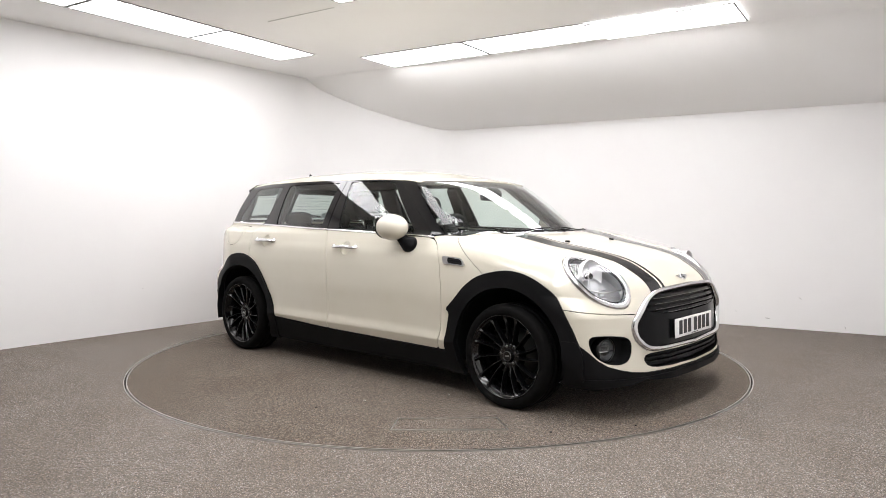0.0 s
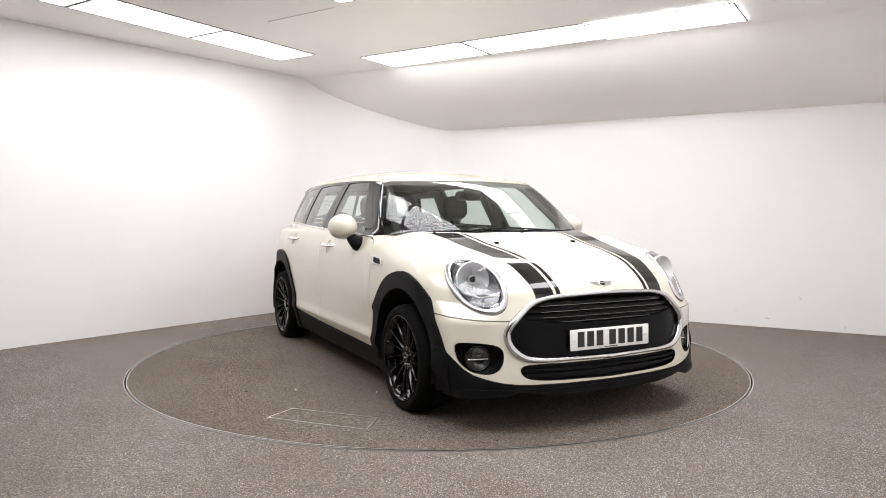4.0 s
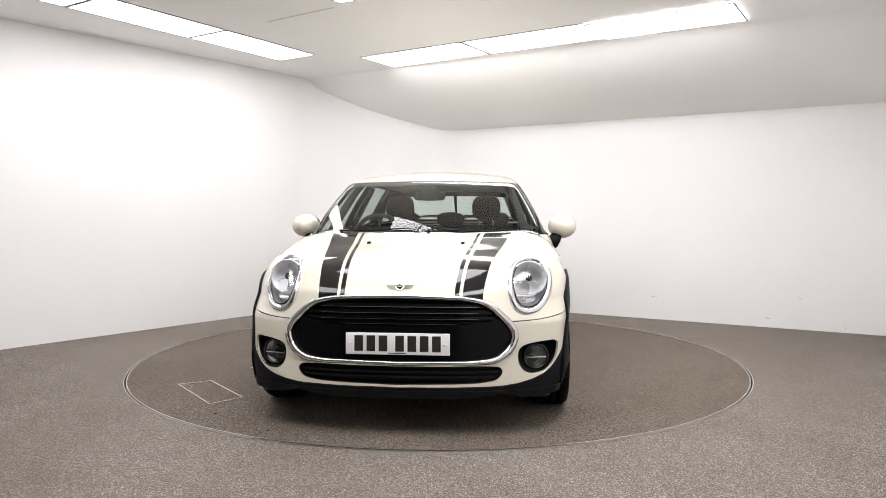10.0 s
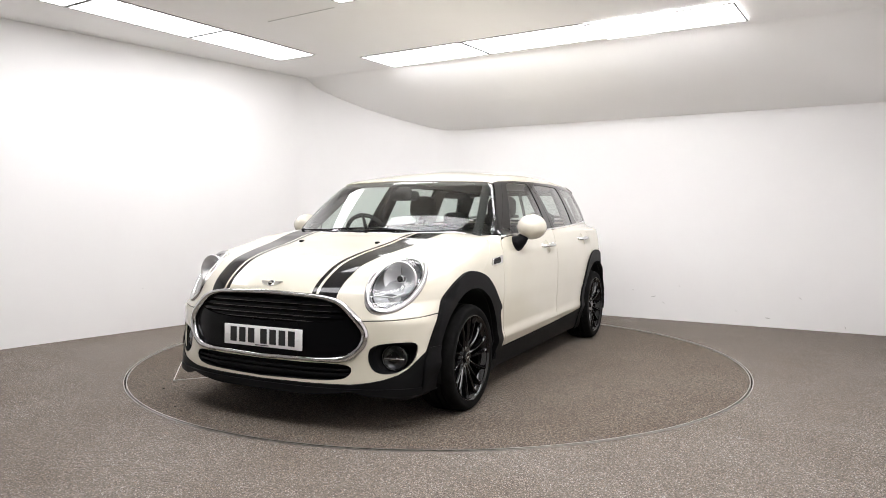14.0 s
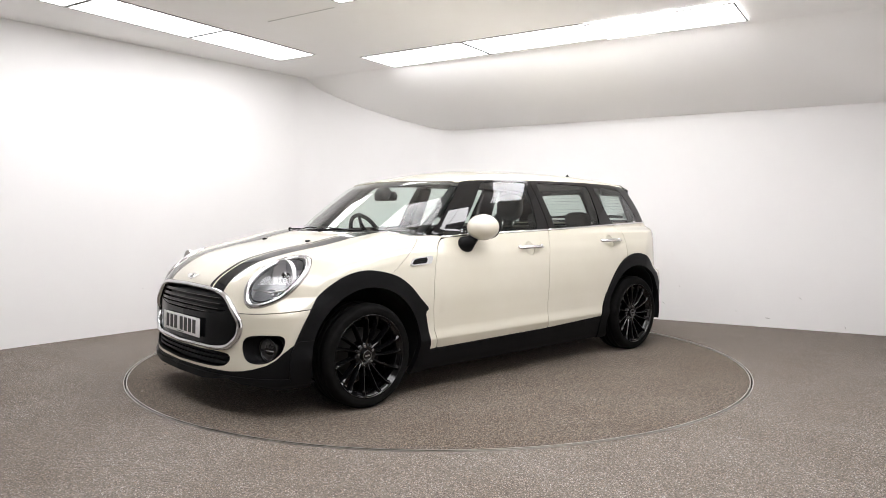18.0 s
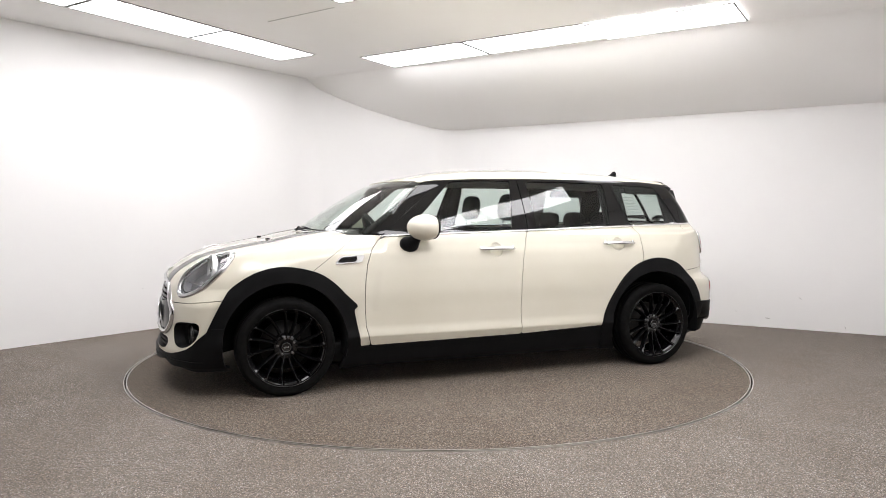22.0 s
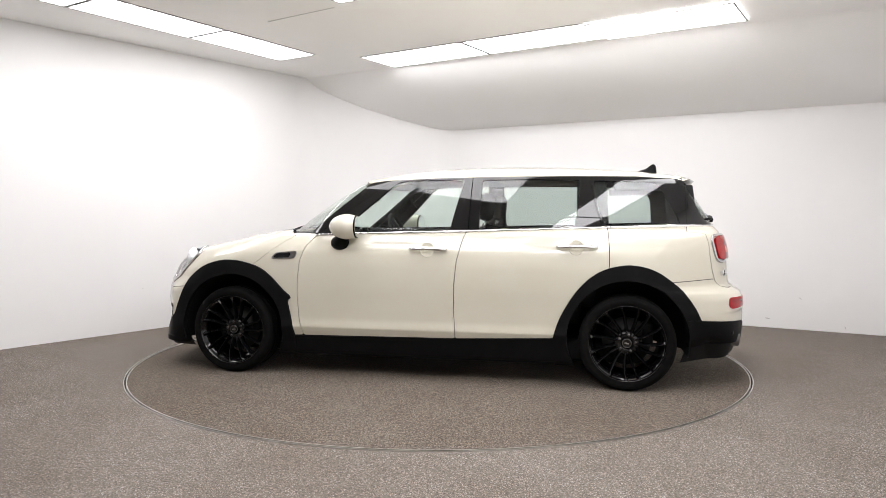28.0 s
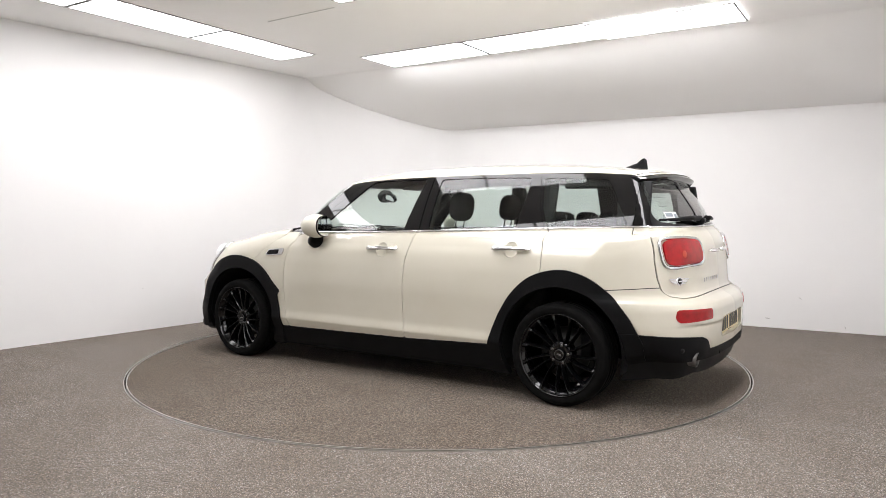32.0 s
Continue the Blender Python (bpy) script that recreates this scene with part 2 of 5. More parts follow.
# ---- the floor: one sheet with the turntable's round opening
RADIUS = 2.235
def make_floor():
    n = 160
    ring = [(math.cos(2 * math.pi * i / n), math.sin(2 * math.pi * i / n)) for i in range(n)]
    verts, faces = [], []
    radii = (RADIUS + 0.012, 3.0, 5.0, 9.5)
    for r in radii:
        verts += [(x * r, y * r, 0.0) for x, y in ring]
    verts += [(x * radii[0], y * radii[0], -0.08) for x, y in ring]
    for k in range(3):
        faces += [(k * n + i, (k + 1) * n + i, (k + 1) * n + (i + 1) % n, k * n + (i + 1) % n) for i in range(n)]
    m = 4 * n
    faces += [(i, (i + 1) % n, m + (i + 1) % n, m + i) for i in range(n)]
    tagged(new("floor", mesh_of("floor", verts, faces, FLOOR_CARPET)), "grey-brown flecked carpet floor round the turntable", "floor", kind="structure")
    v, f = prism([(x * (RADIUS + 0.2), y * (RADIUS + 0.2)) for x, y in ring], -0.12, -0.08)
    tagged(new("turntable_pit", mesh_of("turntable_pit", v, f, DARK_GAP)), "dark shallow pit under the turntable", "pit", kind="structure")
    # fixed metal lip on the floor's edge
    rim(None, RADIUS + 0.0125, RADIUS + 0.018, 0.004)


def rim(parent, r0, r1, high):
    n = 160
    verts, faces = [], []
    for r, z in ((r0, -0.02), (r0, high), (r1, high), (r1, -0.02)):
        verts += [(r * math.cos(2 * math.pi * i / n), r * math.sin(2 * math.pi * i / n), z) for i in range(n)]
    for k in range(3):
        faces += [(k * n + i, k * n + (i + 1) % n, (k + 1) * n + (i + 1) % n, (k + 1) * n + i) for i in range(n)]
    me = mesh_of("rim", verts, faces, EDGE_METAL)
    if parent:
        return part("rim", me, parent, "thin metal edging")
    return tagged(new("floor_trim", me), "thin metal edging round the turntable opening", "trim", kind="structure")


make_floor()


def make_turntable():
    table = thing("turntable", "round carpeted car turntable with thin metal edge, turning", "turntable")
    n = 160
    ring = [(RADIUS * math.cos(2 * math.pi * i / n), RADIUS * math.sin(2 * math.pi * i / n)) for i in range(n)]
    v, f = prism(ring, -0.06, 0.0)
    part("deck", mesh_of("deck", v, f, PLATE_CARPET), table)
    rim(table, RADIUS - 0.005, RADIUS + 0.002, 0.004)
    # the outline of a lift-out hatch
    hatch = part("hatch", mesh_of("hatch", *prism([(HATCH[i][0], HATCH[i][1]) for i in range(4)], -0.01, 0.0015), PLATE_CARPET), table, "flush carpeted hatch")
    for i in range(4):
        p, q = Vector(HATCH[i]), Vector(HATCH[(i + 1) % 4])
        w = Vector((-(q - p).y, (q - p).x)).normalized() * 0.0035
        part("hatch_edge", mesh_of("hatch_edge", *prism([tuple(p + w), tuple(p - w), tuple(q - w), tuple(q + w)], 0.0, 0.0030), EDGE_METAL), hatch)
    # lint and crumbs trodden into the carpet
    random.seed(5)
    for (x, y), mat in zip(SPECKS, (PALE_LINT, PALE_LINT, DARK_GAP, DARK_GAP, DARK_GAP)):
        pts = [(x + 0.007 * random.uniform(0.6, 1.3) * math.cos(2 * math.pi * k / 7), y + 0.006 * random.uniform(0.6, 1.3) * math.sin(2 * math.pi * k / 7)) for k in range(7)]
        part("lint_speck", mesh_of("lint_speck", *prism(pts, 0.0, 0.004), mat), table, "pale lint speck" if mat is PALE_LINT else "dark crumb")
    return table


SPIN0, RATE = -127.397, -5.3545        # the car's heading at 16 s and its turn in a second, degrees
def heading(t):
    return SPIN0 + RATE * (t - 16.0)


# corners of the hatch in the turntable's own plan
HATCH = [(0.986, -1.421), (1.376, -1.056), (1.543, -1.189), (1.100, -1.590)]
SPECKS = [(0.573, -1.295), (0.856, -0.86), (0.478, -1.578), (1.999, -0.681), (1.729, -1.074)]
turntable = make_turntable()

# small scuffs and dents low on the walls
def scuff(way, start, inward, s, z, size, lean):
    p = start + way * s + inward * 0.0015
    bm = bmesh.new()
    random.seed(int(s * 1000))
    pts = []
    for k in range(9):
        a = 2 * math.pi * k / 9
        pts.append(Vector((size * random.uniform(0.6, 1.1) * math.cos(a), 0.0, size * 0.22 * random.uniform(0.5, 1.1) * math.sin(a))))
    turn = Matrix.Rotation(radians(lean), 3, "Y")
    vs = [bm.verts.new(p + way * (turn @ q).x + Vector((0, 0, z + (turn @ q).z))) for q in pts]
    bm.faces.new(vs)
    me = bpy.data.meshes.new("wall_scuff")
    bm.to_mesh(me)
    bm.free()
    me.materials.append(SCUFF)
    tagged(new("wall_scuff", me), "small grey scuff mark on the white wall", "scuff", "wall scuffs", "structure")


for s, z, size, lean in ((2.30, 0.30, 0.012, 10), (2.52, 0.24, 0.03, -12), (2.62, 0.18, 0.02, 30), (3.33, 0.14, 0.016, 40), (3.62, 0.09, 0.03, 5), (3.9, 0.30, 0.022, 35), (4.28, 0.05, 0.018, 70), (2.78, 0.36, 0.012, 50)):
    scuff(RIGHT_WAY, NOOK, RIGHT_IN, s, z, size, lean)
for s, z, size, lean in ((4.1, 0.52, 0.02, 30), (2.1, 0.4, 0.012, 0)):
    scuff(LEFT_WAY, BEND, Vector((0.791, -0.611, 0)), s, z, size, lean)

# ================= the car: x forward, y to its left, z up; axles at x = +-1.335 =================
AXLE, HUB_Z, TYRE_R = 1.335, 0.298, 0.300

PAINT = material("cream_paint", (0.66, 0.626, 0.524), 0.38, 0.0, 1.0)
vary(PAINT, 2.5, (0.635, 0.598, 0.490), (0.665, 0.632, 0.530), 4.0)
PLASTIC = material("black_plastic", (0.006, 0.006, 0.0066), 0.5, spec=0.09)
vary(PLASTIC, 6.0, (0.005, 0.005, 0.0055), (0.008, 0.008, 0.0085), 5.0)
bump(PLASTIC, 900.0, 0.25, 0.0005)
GRILLE_BLACK = material("grille_black", (0.003, 0.003, 0.0035), 0.18, spec=0.10)
PILLAR_BLACK = material("pillar_black", (0.004, 0.004, 0.0045), 0.03, spec=0.5)
GLOSS_BLACK = material("gloss_black", (0.004, 0.004, 0.0045), 0.03, 0.0, 0.0, 0.5)
SATIN_BLACK = material("satin_black", (0.006, 0.006, 0.0065), 0.5, spec=0.2)
RUBBER = material("tyre_rubber", (0.005, 0.005, 0.005), 0.7, spec=0.05)
vary(RUBBER, 30.0, (0.004, 0.004, 0.004), (0.008, 0.0078, 0.0075), 5.0)
RIM_BLACK = material("wheel_black", (0.003, 0.003, 0.0034), 0.10, 0.0, 0.0, 0.42)
CHROME = material("chrome", (0.86, 0.86, 0.87), 0.10, 1.0)
RING_CHROME = material("ring_chrome", (0.60, 0.60, 0.61), 0.16, 1.0)
BRUSHED = material("brushed_metal", (0.62, 0.61, 0.60), 0.28, 1.0)
LAMP_SILVER = material("lamp_silver", (0.46, 0.46, 0.47), 0.45, 0.75)
STEEL = material("brake_steel", (0.035, 0.034, 0.033), 0.55, 0.6)
EXHAUST = material("exhaust_steel", (0.16, 0.155, 0.15), 0.35, 1.0)
GLASS = sheet_glass("tinted_glass", (0.84, 0.91, 0.88))
DARK_GLASS = sheet_glass("dark_glass", (0.70, 0.765, 0.74))
LENS = sheet_glass("clear_lens", (0.93, 0.94, 0.95))
RED_LENS = material("red_lens", (0.36, 0.006, 0.009), 0.10, 0.0, 0.0, 0.3)
vary(RED_LENS, 22.0, (0.26, 0.004, 0.006), (0.42, 0.008, 0.011), 2.0)
AMBER = material("amber_lens", (0.48, 0.045, 0.012), 0.3, 0.0, 0.2)
REFLECTOR = material("lamp_reflector", (0.90, 0.90, 0.91), 0.42, 0.9)
FOG_BOWL = material("fog_bowl", (0.09, 0.09, 0.093), 0.3, 0.9)
WHITE_PLATE = material("plate_white", (0.80, 0.80, 0.79), 0.4)
YELLOW_PLATE = material("plate_yellow", (0.80, 0.71, 0.43), 0.4)
INK = material("plate_ink", (0.012, 0.012, 0.012), 0.5)
CLOTH = material("seat_cloth", (0.012, 0.012, 0.013), 0.9, spec=0.2)
vary(CLOTH, 80.0, (0.008, 0.008, 0.009), (0.018, 0.018, 0.019), 4.0)
TRIM_GREY = material("cabin_trim", (0.012, 0.012, 0.0125), 0.6, spec=0.25)
vary(TRIM_GREY, 40.0, (0.009, 0.009, 0.0095), (0.016, 0.016, 0.0165))
HEADLINER = material("headliner", (0.22, 0.215, 0.21), 0.95, spec=0.1)
STRIPE = material("stripe_black", (0.006, 0.006, 0.0065), 0.06, 0.0, 0.0, 0.5)
PAPER = material("sticker_white", (0.75, 0.75, 0.76), 0.5)
MIRROR_GLASS = material("mirror_glass", (0.85, 0.86, 0.87), 0.02, 1.0)


def curve(xs, ys):
    xs, ys = np.array(xs, float), np.array(ys, float)
    # smooth: cubic through the points with limited slopes
    h = np.diff(xs)
    d = np.diff(ys) / h
    m = np.zeros_like(ys)
    m[1:-1] = np.where(d[1:] * d[:-1] > 0, 2 * d[1:] * d[:-1] / (d[1:] + d[:-1] + 1e-12), 0.0)
    m[0], m[-1] = d[0], d[-1]
    def f(x):
        x = np.clip(x, xs[0], xs[-1])
        i = np.clip(np.searchsorted(xs, x) - 1, 0, len(h) - 1)
        t = (x - xs[i]) / h[i]
        return ys[i] * (1 + 2 * t) * (1 - t) ** 2 + m[i] * h[i] * t * (1 - t) ** 2 + ys[i + 1] * t * t * (3 - 2 * t) + m[i + 1] * h[i] * t * t * (t - 1)
    return f


# the forms: plan widths, side profile, nose, tail, roof and screen
W_LOW = curve([-2.3, -1.95, -1.65, -1.335, -0.8, 0.0, 0.8, 1.2, 1.5, 1.7, 1.9, 2.15], [0.79, 0.838, 0.866, 0.874, 0.872, 0.874, 0.874, 0.876, 0.872, 0.858, 0.828, 0.76])
TUCK = curve([0.10, 0.20, 0.275, 0.322, 0.334, 0.40, 0.50, 0.62, 0.74, 0.83, 0.90, 0.96, 1.02], [0.07, 0.044, 0.022, 0.004, 0.000, 0.008, 0.006, 0.000, 0.003, 0.014, 0.032, 0.054, 0.084])
W_BELT = curve([-2.0, -1.75, -1.5, -1.18, -0.8, -0.3, 0.3, 0.7, 0.9, 1.2], [0.62, 0.674, 0.712, 0.752, 0.786, 0.806, 0.806, 0.788, 0.758, 0.67])
W_ROOF = curve([-1.9, -1.68, -1.4, -1.0, -0.5, 0.0, 0.45, 0.7], [0.515, 0.540, 0.568, 0.597, 0.617, 0.620, 0.602, 0.582])
HOOD = curve([0.6, 1.0, 1.2, 1.37, 1.6, 1.77, 1.88, 1.97, 2.05, 2.3], [1.010, 1.000, 0.970, 0.935, 0.897, 0.858, 0.815, 0.772, 0.72, 0.52])
NOSE = curve([0.10, 0.17, 0.25, 0.35, 0.45, 0.57, 0.65, 0.70, 0.74, 0.80, 0.85, 0.90, 1.1], [2.06, 2.078, 2.080, 2.072, 2.066, 2.062, 2.043, 2.020, 1.988, 1.920, 1.860, 1.80, 1.56])
BUMPER_BACK = curve([0.0, 0.26, 0.40, 0.466, 0.58, 0.65, 0.70, 0.78, 0.82, 0.86, 0.95], [0.0, 0.012, 0.034, 0.050, 0.090, 0.120, 0.150, 0.212, 0.258, 0.34, 0.62])
NOSE_BACK = curve([0.0, 0.26, 0.40, 0.466, 0.58, 0.65, 0.70, 0.78, 0.85, 0.95], [0.0, 0.012, 0.036, 0.056, 0.112, 0.160, 0.202, 0.290, 0.40, 0.66])
TAIL = curve([0.10, 0.22, 0.33, 0.45, 0.560, 0.605, 0.635, 0.665, 0.75, 0.86, 0.94, 1.00, 1.03, 1.15, 1.32, 1.5], [-2.03, -2.085, -2.113, -2.120, -2.116, -2.098, -2.050, -2.024, -2.015, -2.005, -1.985, -1.955, -1.925, -1.855, -1.738, -1.61])
TAIL_BACK = curve([0.0, 0.3, 0.5, 0.6, 0.65, 0.70, 0.78, 0.84, 0.95], [0.0, 0.012, 0.042, 0.080, 0.108, 0.150, 0.265, 0.41, 0.75])
CROWN = curve([-1.95, -1.5, -1.0, -0.4, 0.0, 0.3, 0.5, 0.7], [0.040, 0.050, 0.062, 0.060, 0.050, 0.036, 0.028, 0.026])
ROOF = curve([-2.0, -1.85, -1.76, -1.56, -1.34, -1.12, -0.9, -0.47, -0.25, 0.0, 0.17, 0.39, 0.51, 0.9], [1.345, 1.362, 1.373, 1.395, 1.419, 1.437, 1.447, 1.453, 1.448, 1.433, 1.413, 1.373, 1.348, 1.25])


def width_at(x, z):
    low = W_LOW(x) - TUCK(z) - 0.13 * np.clip((-1.58 - x) / 0.26, 0, 1) * np.clip((0.50 - z) / 0.20, 0, 1)
    s = (z - 0.985) / 0.345
    up = W_BELT(x) + (W_ROOF(x) - W_BELT(x)) * s + 0.05 * np.clip(s, 0, 1.3) * np.clip(1 - s, -0.3, 1)
    k = np.clip((z - 0.955) / 0.05, 0, 1)
    k = k * k * (3 - 2 * k)
    return low * (1 - k) + up * k


def meet(a, b, r):
    return np.minimum(-r, np.maximum(a, b)) + np.hypot(np.maximum(r + a, 0), np.maximum(r + b, 0))


def join_soft(a, b, r):
    return np.maximum(r, np.minimum(a, b)) - np.hypot(np.maximum(r - a, 0), np.maximum(r - b, 0))


def form(p):
    """Below zero inside the body."""
    x, y, z = p[:, 0], np.abs(p[:, 1]), p[:, 2]
    side = y - width_at(x, z)
    tail = (TAIL(z) + TAIL_BACK(y)) - x
    crown = 0.055 * (y / 0.6) ** 2 * np.clip((x - 1.0) / 0.9, 0.25, 1.0) * np.clip(1.6 - y, 0, 1)
    low = meet(side, z - (HOOD(x) - crown * 0.6), 0.15)
    k = np.clip((z - 0.56) / 0.10, 0, 1)
    low = meet(low, (x - (NOSE(z) - NOSE_BACK(y) * k - BUMPER_BACK(y) * (1 - k))) * 0.85, 0.035)
    low = meet(low, tail, 0.05)
    low = meet(low, 0.12 - z, 0.06)
    # the hood's end under the screen
    s = (z - 0.98) / 0.37
    screen = (x - (1.150 - (1.29 + 0.93 * (z - 0.98)) * (z - 0.98) - (0.30 - 0.12 * s) * (y / 0.68) ** 2)) * 0.52
    low = np.maximum(low, np.where(x < 1.0, z - 1.02, -1.0))
    roof = z - (ROOF(x) - CROWN(x) * (y / 0.6) ** 2)
    up = meet(meet(side, roof, 0.045), screen, 0.03)
    up = meet(up, tail, 0.045)
    up = np.maximum(up, 0.5 - z)
    return join_soft(low, up, 0.012)


def slope_of(p):
    e = 0.002
    g = np.stack([form(p + d) - form(p - d) for d in np.eye(3) * e], 1)
    return g / np.linalg.norm(g, axis=1, keepdims=True)


def master_body(cell=0.0165):
    """The left half of the whole skin, as a fine even net drawn onto the form."""
    x0, x1, y1, z0, z1 = -2.25, 2.25, 0.98, 0.10, 1.55
    nx, ny, nz = round((x1 - x0) / cell), round(y1 / cell), round((z1 - z0) / cell)
    X, Y, Z = np.linspace(x0, x1, nx + 1), np.linspace(0, y1, ny + 1), np.linspace(z0, z1, nz + 1)
    ids, pts, quads = {}, [], []
    def grid(na, nb, place):
        g = np.zeros((na + 1, nb + 1), int)
        for a in range(na + 1):
            for b in range(nb + 1):
                k = place(a, b)
                i = ids.get(k)
                if i is None:
                    i = ids[k] = len(pts)
                    pts.append((X[k[0]], Y[k[1]], Z[k[2]]))
                g[a, b] = i
        return g
    def cells(g, flip):
        q = np.stack([g[:-1, :-1], g[1:, :-1], g[1:, 1:], g[:-1, 1:]], -1).reshape(-1, 4)
        quads.append(q[:, ::-1] if flip else q)
    cells(grid(nx, nz, lambda a, b: (a, ny, b)), True)
    cells(grid(nx, ny, lambda a, b: (a, b, nz)), False)
    cells(grid(ny, nz, lambda a, b: (nx, a, b)), False)
    cells(grid(ny, nz, lambda a, b: (0, a, b)), True)
    box = np.array(pts)
    core = np.stack([box[:, 0] * 0.78, box[:, 1] * 0.0, np.clip(0.35 + 0.45 * (box[:, 2] - 0.1), 0.3, np.interp(box[:, 0], [0.9, 1.6], [0.9, 0.70]))], 1)
    way = box - core
    lo, hi = np.zeros(len(box)), np.ones(len(box))
    found = np.zeros(len(box), bool)
    for k in range(70):
        t = 1 - k / 70
        inside = form(core + way * t) < 0
        fresh = inside & ~found
        lo[fresh], hi[fresh] = t, t + 1 / 70
        found |= inside
    for k in range(22):
        mid = (lo + hi) / 2
        inside = form(core + way * mid[:, None]) < 0
        lo, hi = np.where(inside, mid, lo), np.where(inside, hi, mid)
    v = core + way * ((lo + hi) / 2)[:, None]
    q = np.concatenate(quads)
    tris = np.concatenate([q[:, [0, 1, 2]], q[:, [0, 2, 3]]])
    return v, slope_of(v), tris


BODY_V, BODY_N, BODY_T = master_body()


# ---- regions on the skin: below zero inside
def outline(points, u, v):
    """Signed distance to a closed outline in a flat view."""
    pts = np.array(points, float)
    best = np.full(len(u), 1e9)
    inside = np.zeros(len(u), bool)
    for (ax, ay), (bx, by) in zip(pts, np.roll(pts, -1, 0)):
        ex, ey = bx - ax, by - ay
        t = np.clip(((u - ax) * ex + (v - ay) * ey) / (ex * ex + ey * ey + 1e-12), 0, 1)
        best = np.minimum(best, np.hypot(u - ax - t * ex, v - ay - t * ey))
        cross = ((ay > v) != (by > v)) & (u < (bx - ax) * (v - ay) / (by - ay + 1e-12) + ax)
        inside ^= cross
    return np.where(inside, -best, best)


def rounded(points, r, steps=5):
    """An outline with its corners rounded (quadratic)."""
    out, n = [], len(points)
    for i in range(n):
        a, b, c = (np.array(points[(i + k) % n], float) for k in (-1, 0, 1))
        p = b + (a - b) * min(r / max(np.linalg.norm(a - b), 1e-6), 0.45)
        q = b + (c - b) * min(r / max(np.linalg.norm(c - b), 1e-6), 0.45)
        for t in np.linspace(0, 1, steps):
            out.append(tuple((1 - t) ** 2 * p + 2 * t * (1 - t) * b + t * t * q))
    return out


def side_view(points):
    return lambda p: outline(points, p[:, 0], p[:, 2])


def front_view(points):
    return lambda p: np.where(p[:, 0] > 1.2, outline(points, p[:, 1], p[:, 2]), 1.0)


def rear_view(points):
    return lambda p: np.where(p[:, 0] < -1.3, outline(points, p[:, 1], p[:, 2]), 1.0)


def disc_view(x, z, r):
    return lambda p: np.hypot(p[:, 0] - x, p[:, 2] - z) - r


CUTS = {}          # a region's single cuts, made one after the other for clean corners


def both(*fs):
    f = lambda p: np.max([g(p) for g in fs], axis=0)
    CUTS[f] = [c for g in fs for c in CUTS.get(g, [g])]
    return f


def opposite(g):
    return lambda p: -g(p)


def band_z(mid, half):
    """Between two levels; mid: a function of the points."""
    return both(lambda p: p[:, 2] - mid(p) - half, lambda p: mid(p) - half - p[:, 2])


def without(f, *gs):
    return both(f, *[opposite(g) for g in gs])


def trim(v, n, t, g):
    """Keep the part of a net where g < 0, cut along g = 0."""
    inside = g < 0
    count = inside[t].sum(1)
    keep = t[count == 3]
    verts, norms, tris = [v], [n], [keep]
    base = len(v)
    def cut(a, b):
        k = (g[a] / (g[a] - g[b]))[:, None]
        nn = n[a] + (n[b] - n[a]) * k
        return v[a] + (v[b] - v[a]) * k, nn / np.linalg.norm(nn, axis=1, keepdims=True)
    for want in (1, 2):
        part_t = t[count == want]
        if not len(part_t):
            continue
        ins = inside[part_t]
        odd = np.argmax(ins if want == 1 else ~ins, axis=1)
        r = np.arange(len(part_t))
        a, b, c = part_t[r, odd], part_t[r, (odd + 1) % 3], part_t[r, (odd + 2) % 3]
        pv, pn = cut(a, b)
        qv, qn = cut(a, c)
        i = base + np.arange(len(a))
        j = i + len(a)
        base += 2 * len(a)
        verts += [pv, qv]
        norms += [pn, qn]
        if want == 1:
            tris.append(np.stack([a, i, j], 1))
        else:
            tris += [np.stack([i, b, c], 1), np.stack([i, c, j], 1)]
    V, N, T = np.concatenate(verts), np.concatenate(norms), np.concatenate(tris)
    used = np.unique(T)
    V, N = V[used], N[used]
    T = np.searchsorted(used, T)
    # weld
    key = np.round(V * 20000).astype(np.int64)
    _, first, back = np.unique(key, axis=0, return_index=True, return_inverse=True)
    T = back.reshape(-1)[T]
    T = T[(T[:, 0] != T[:, 1]) & (T[:, 1] != T[:, 2]) & (T[:, 0] != T[:, 2])]
    return V[first], N[first], T


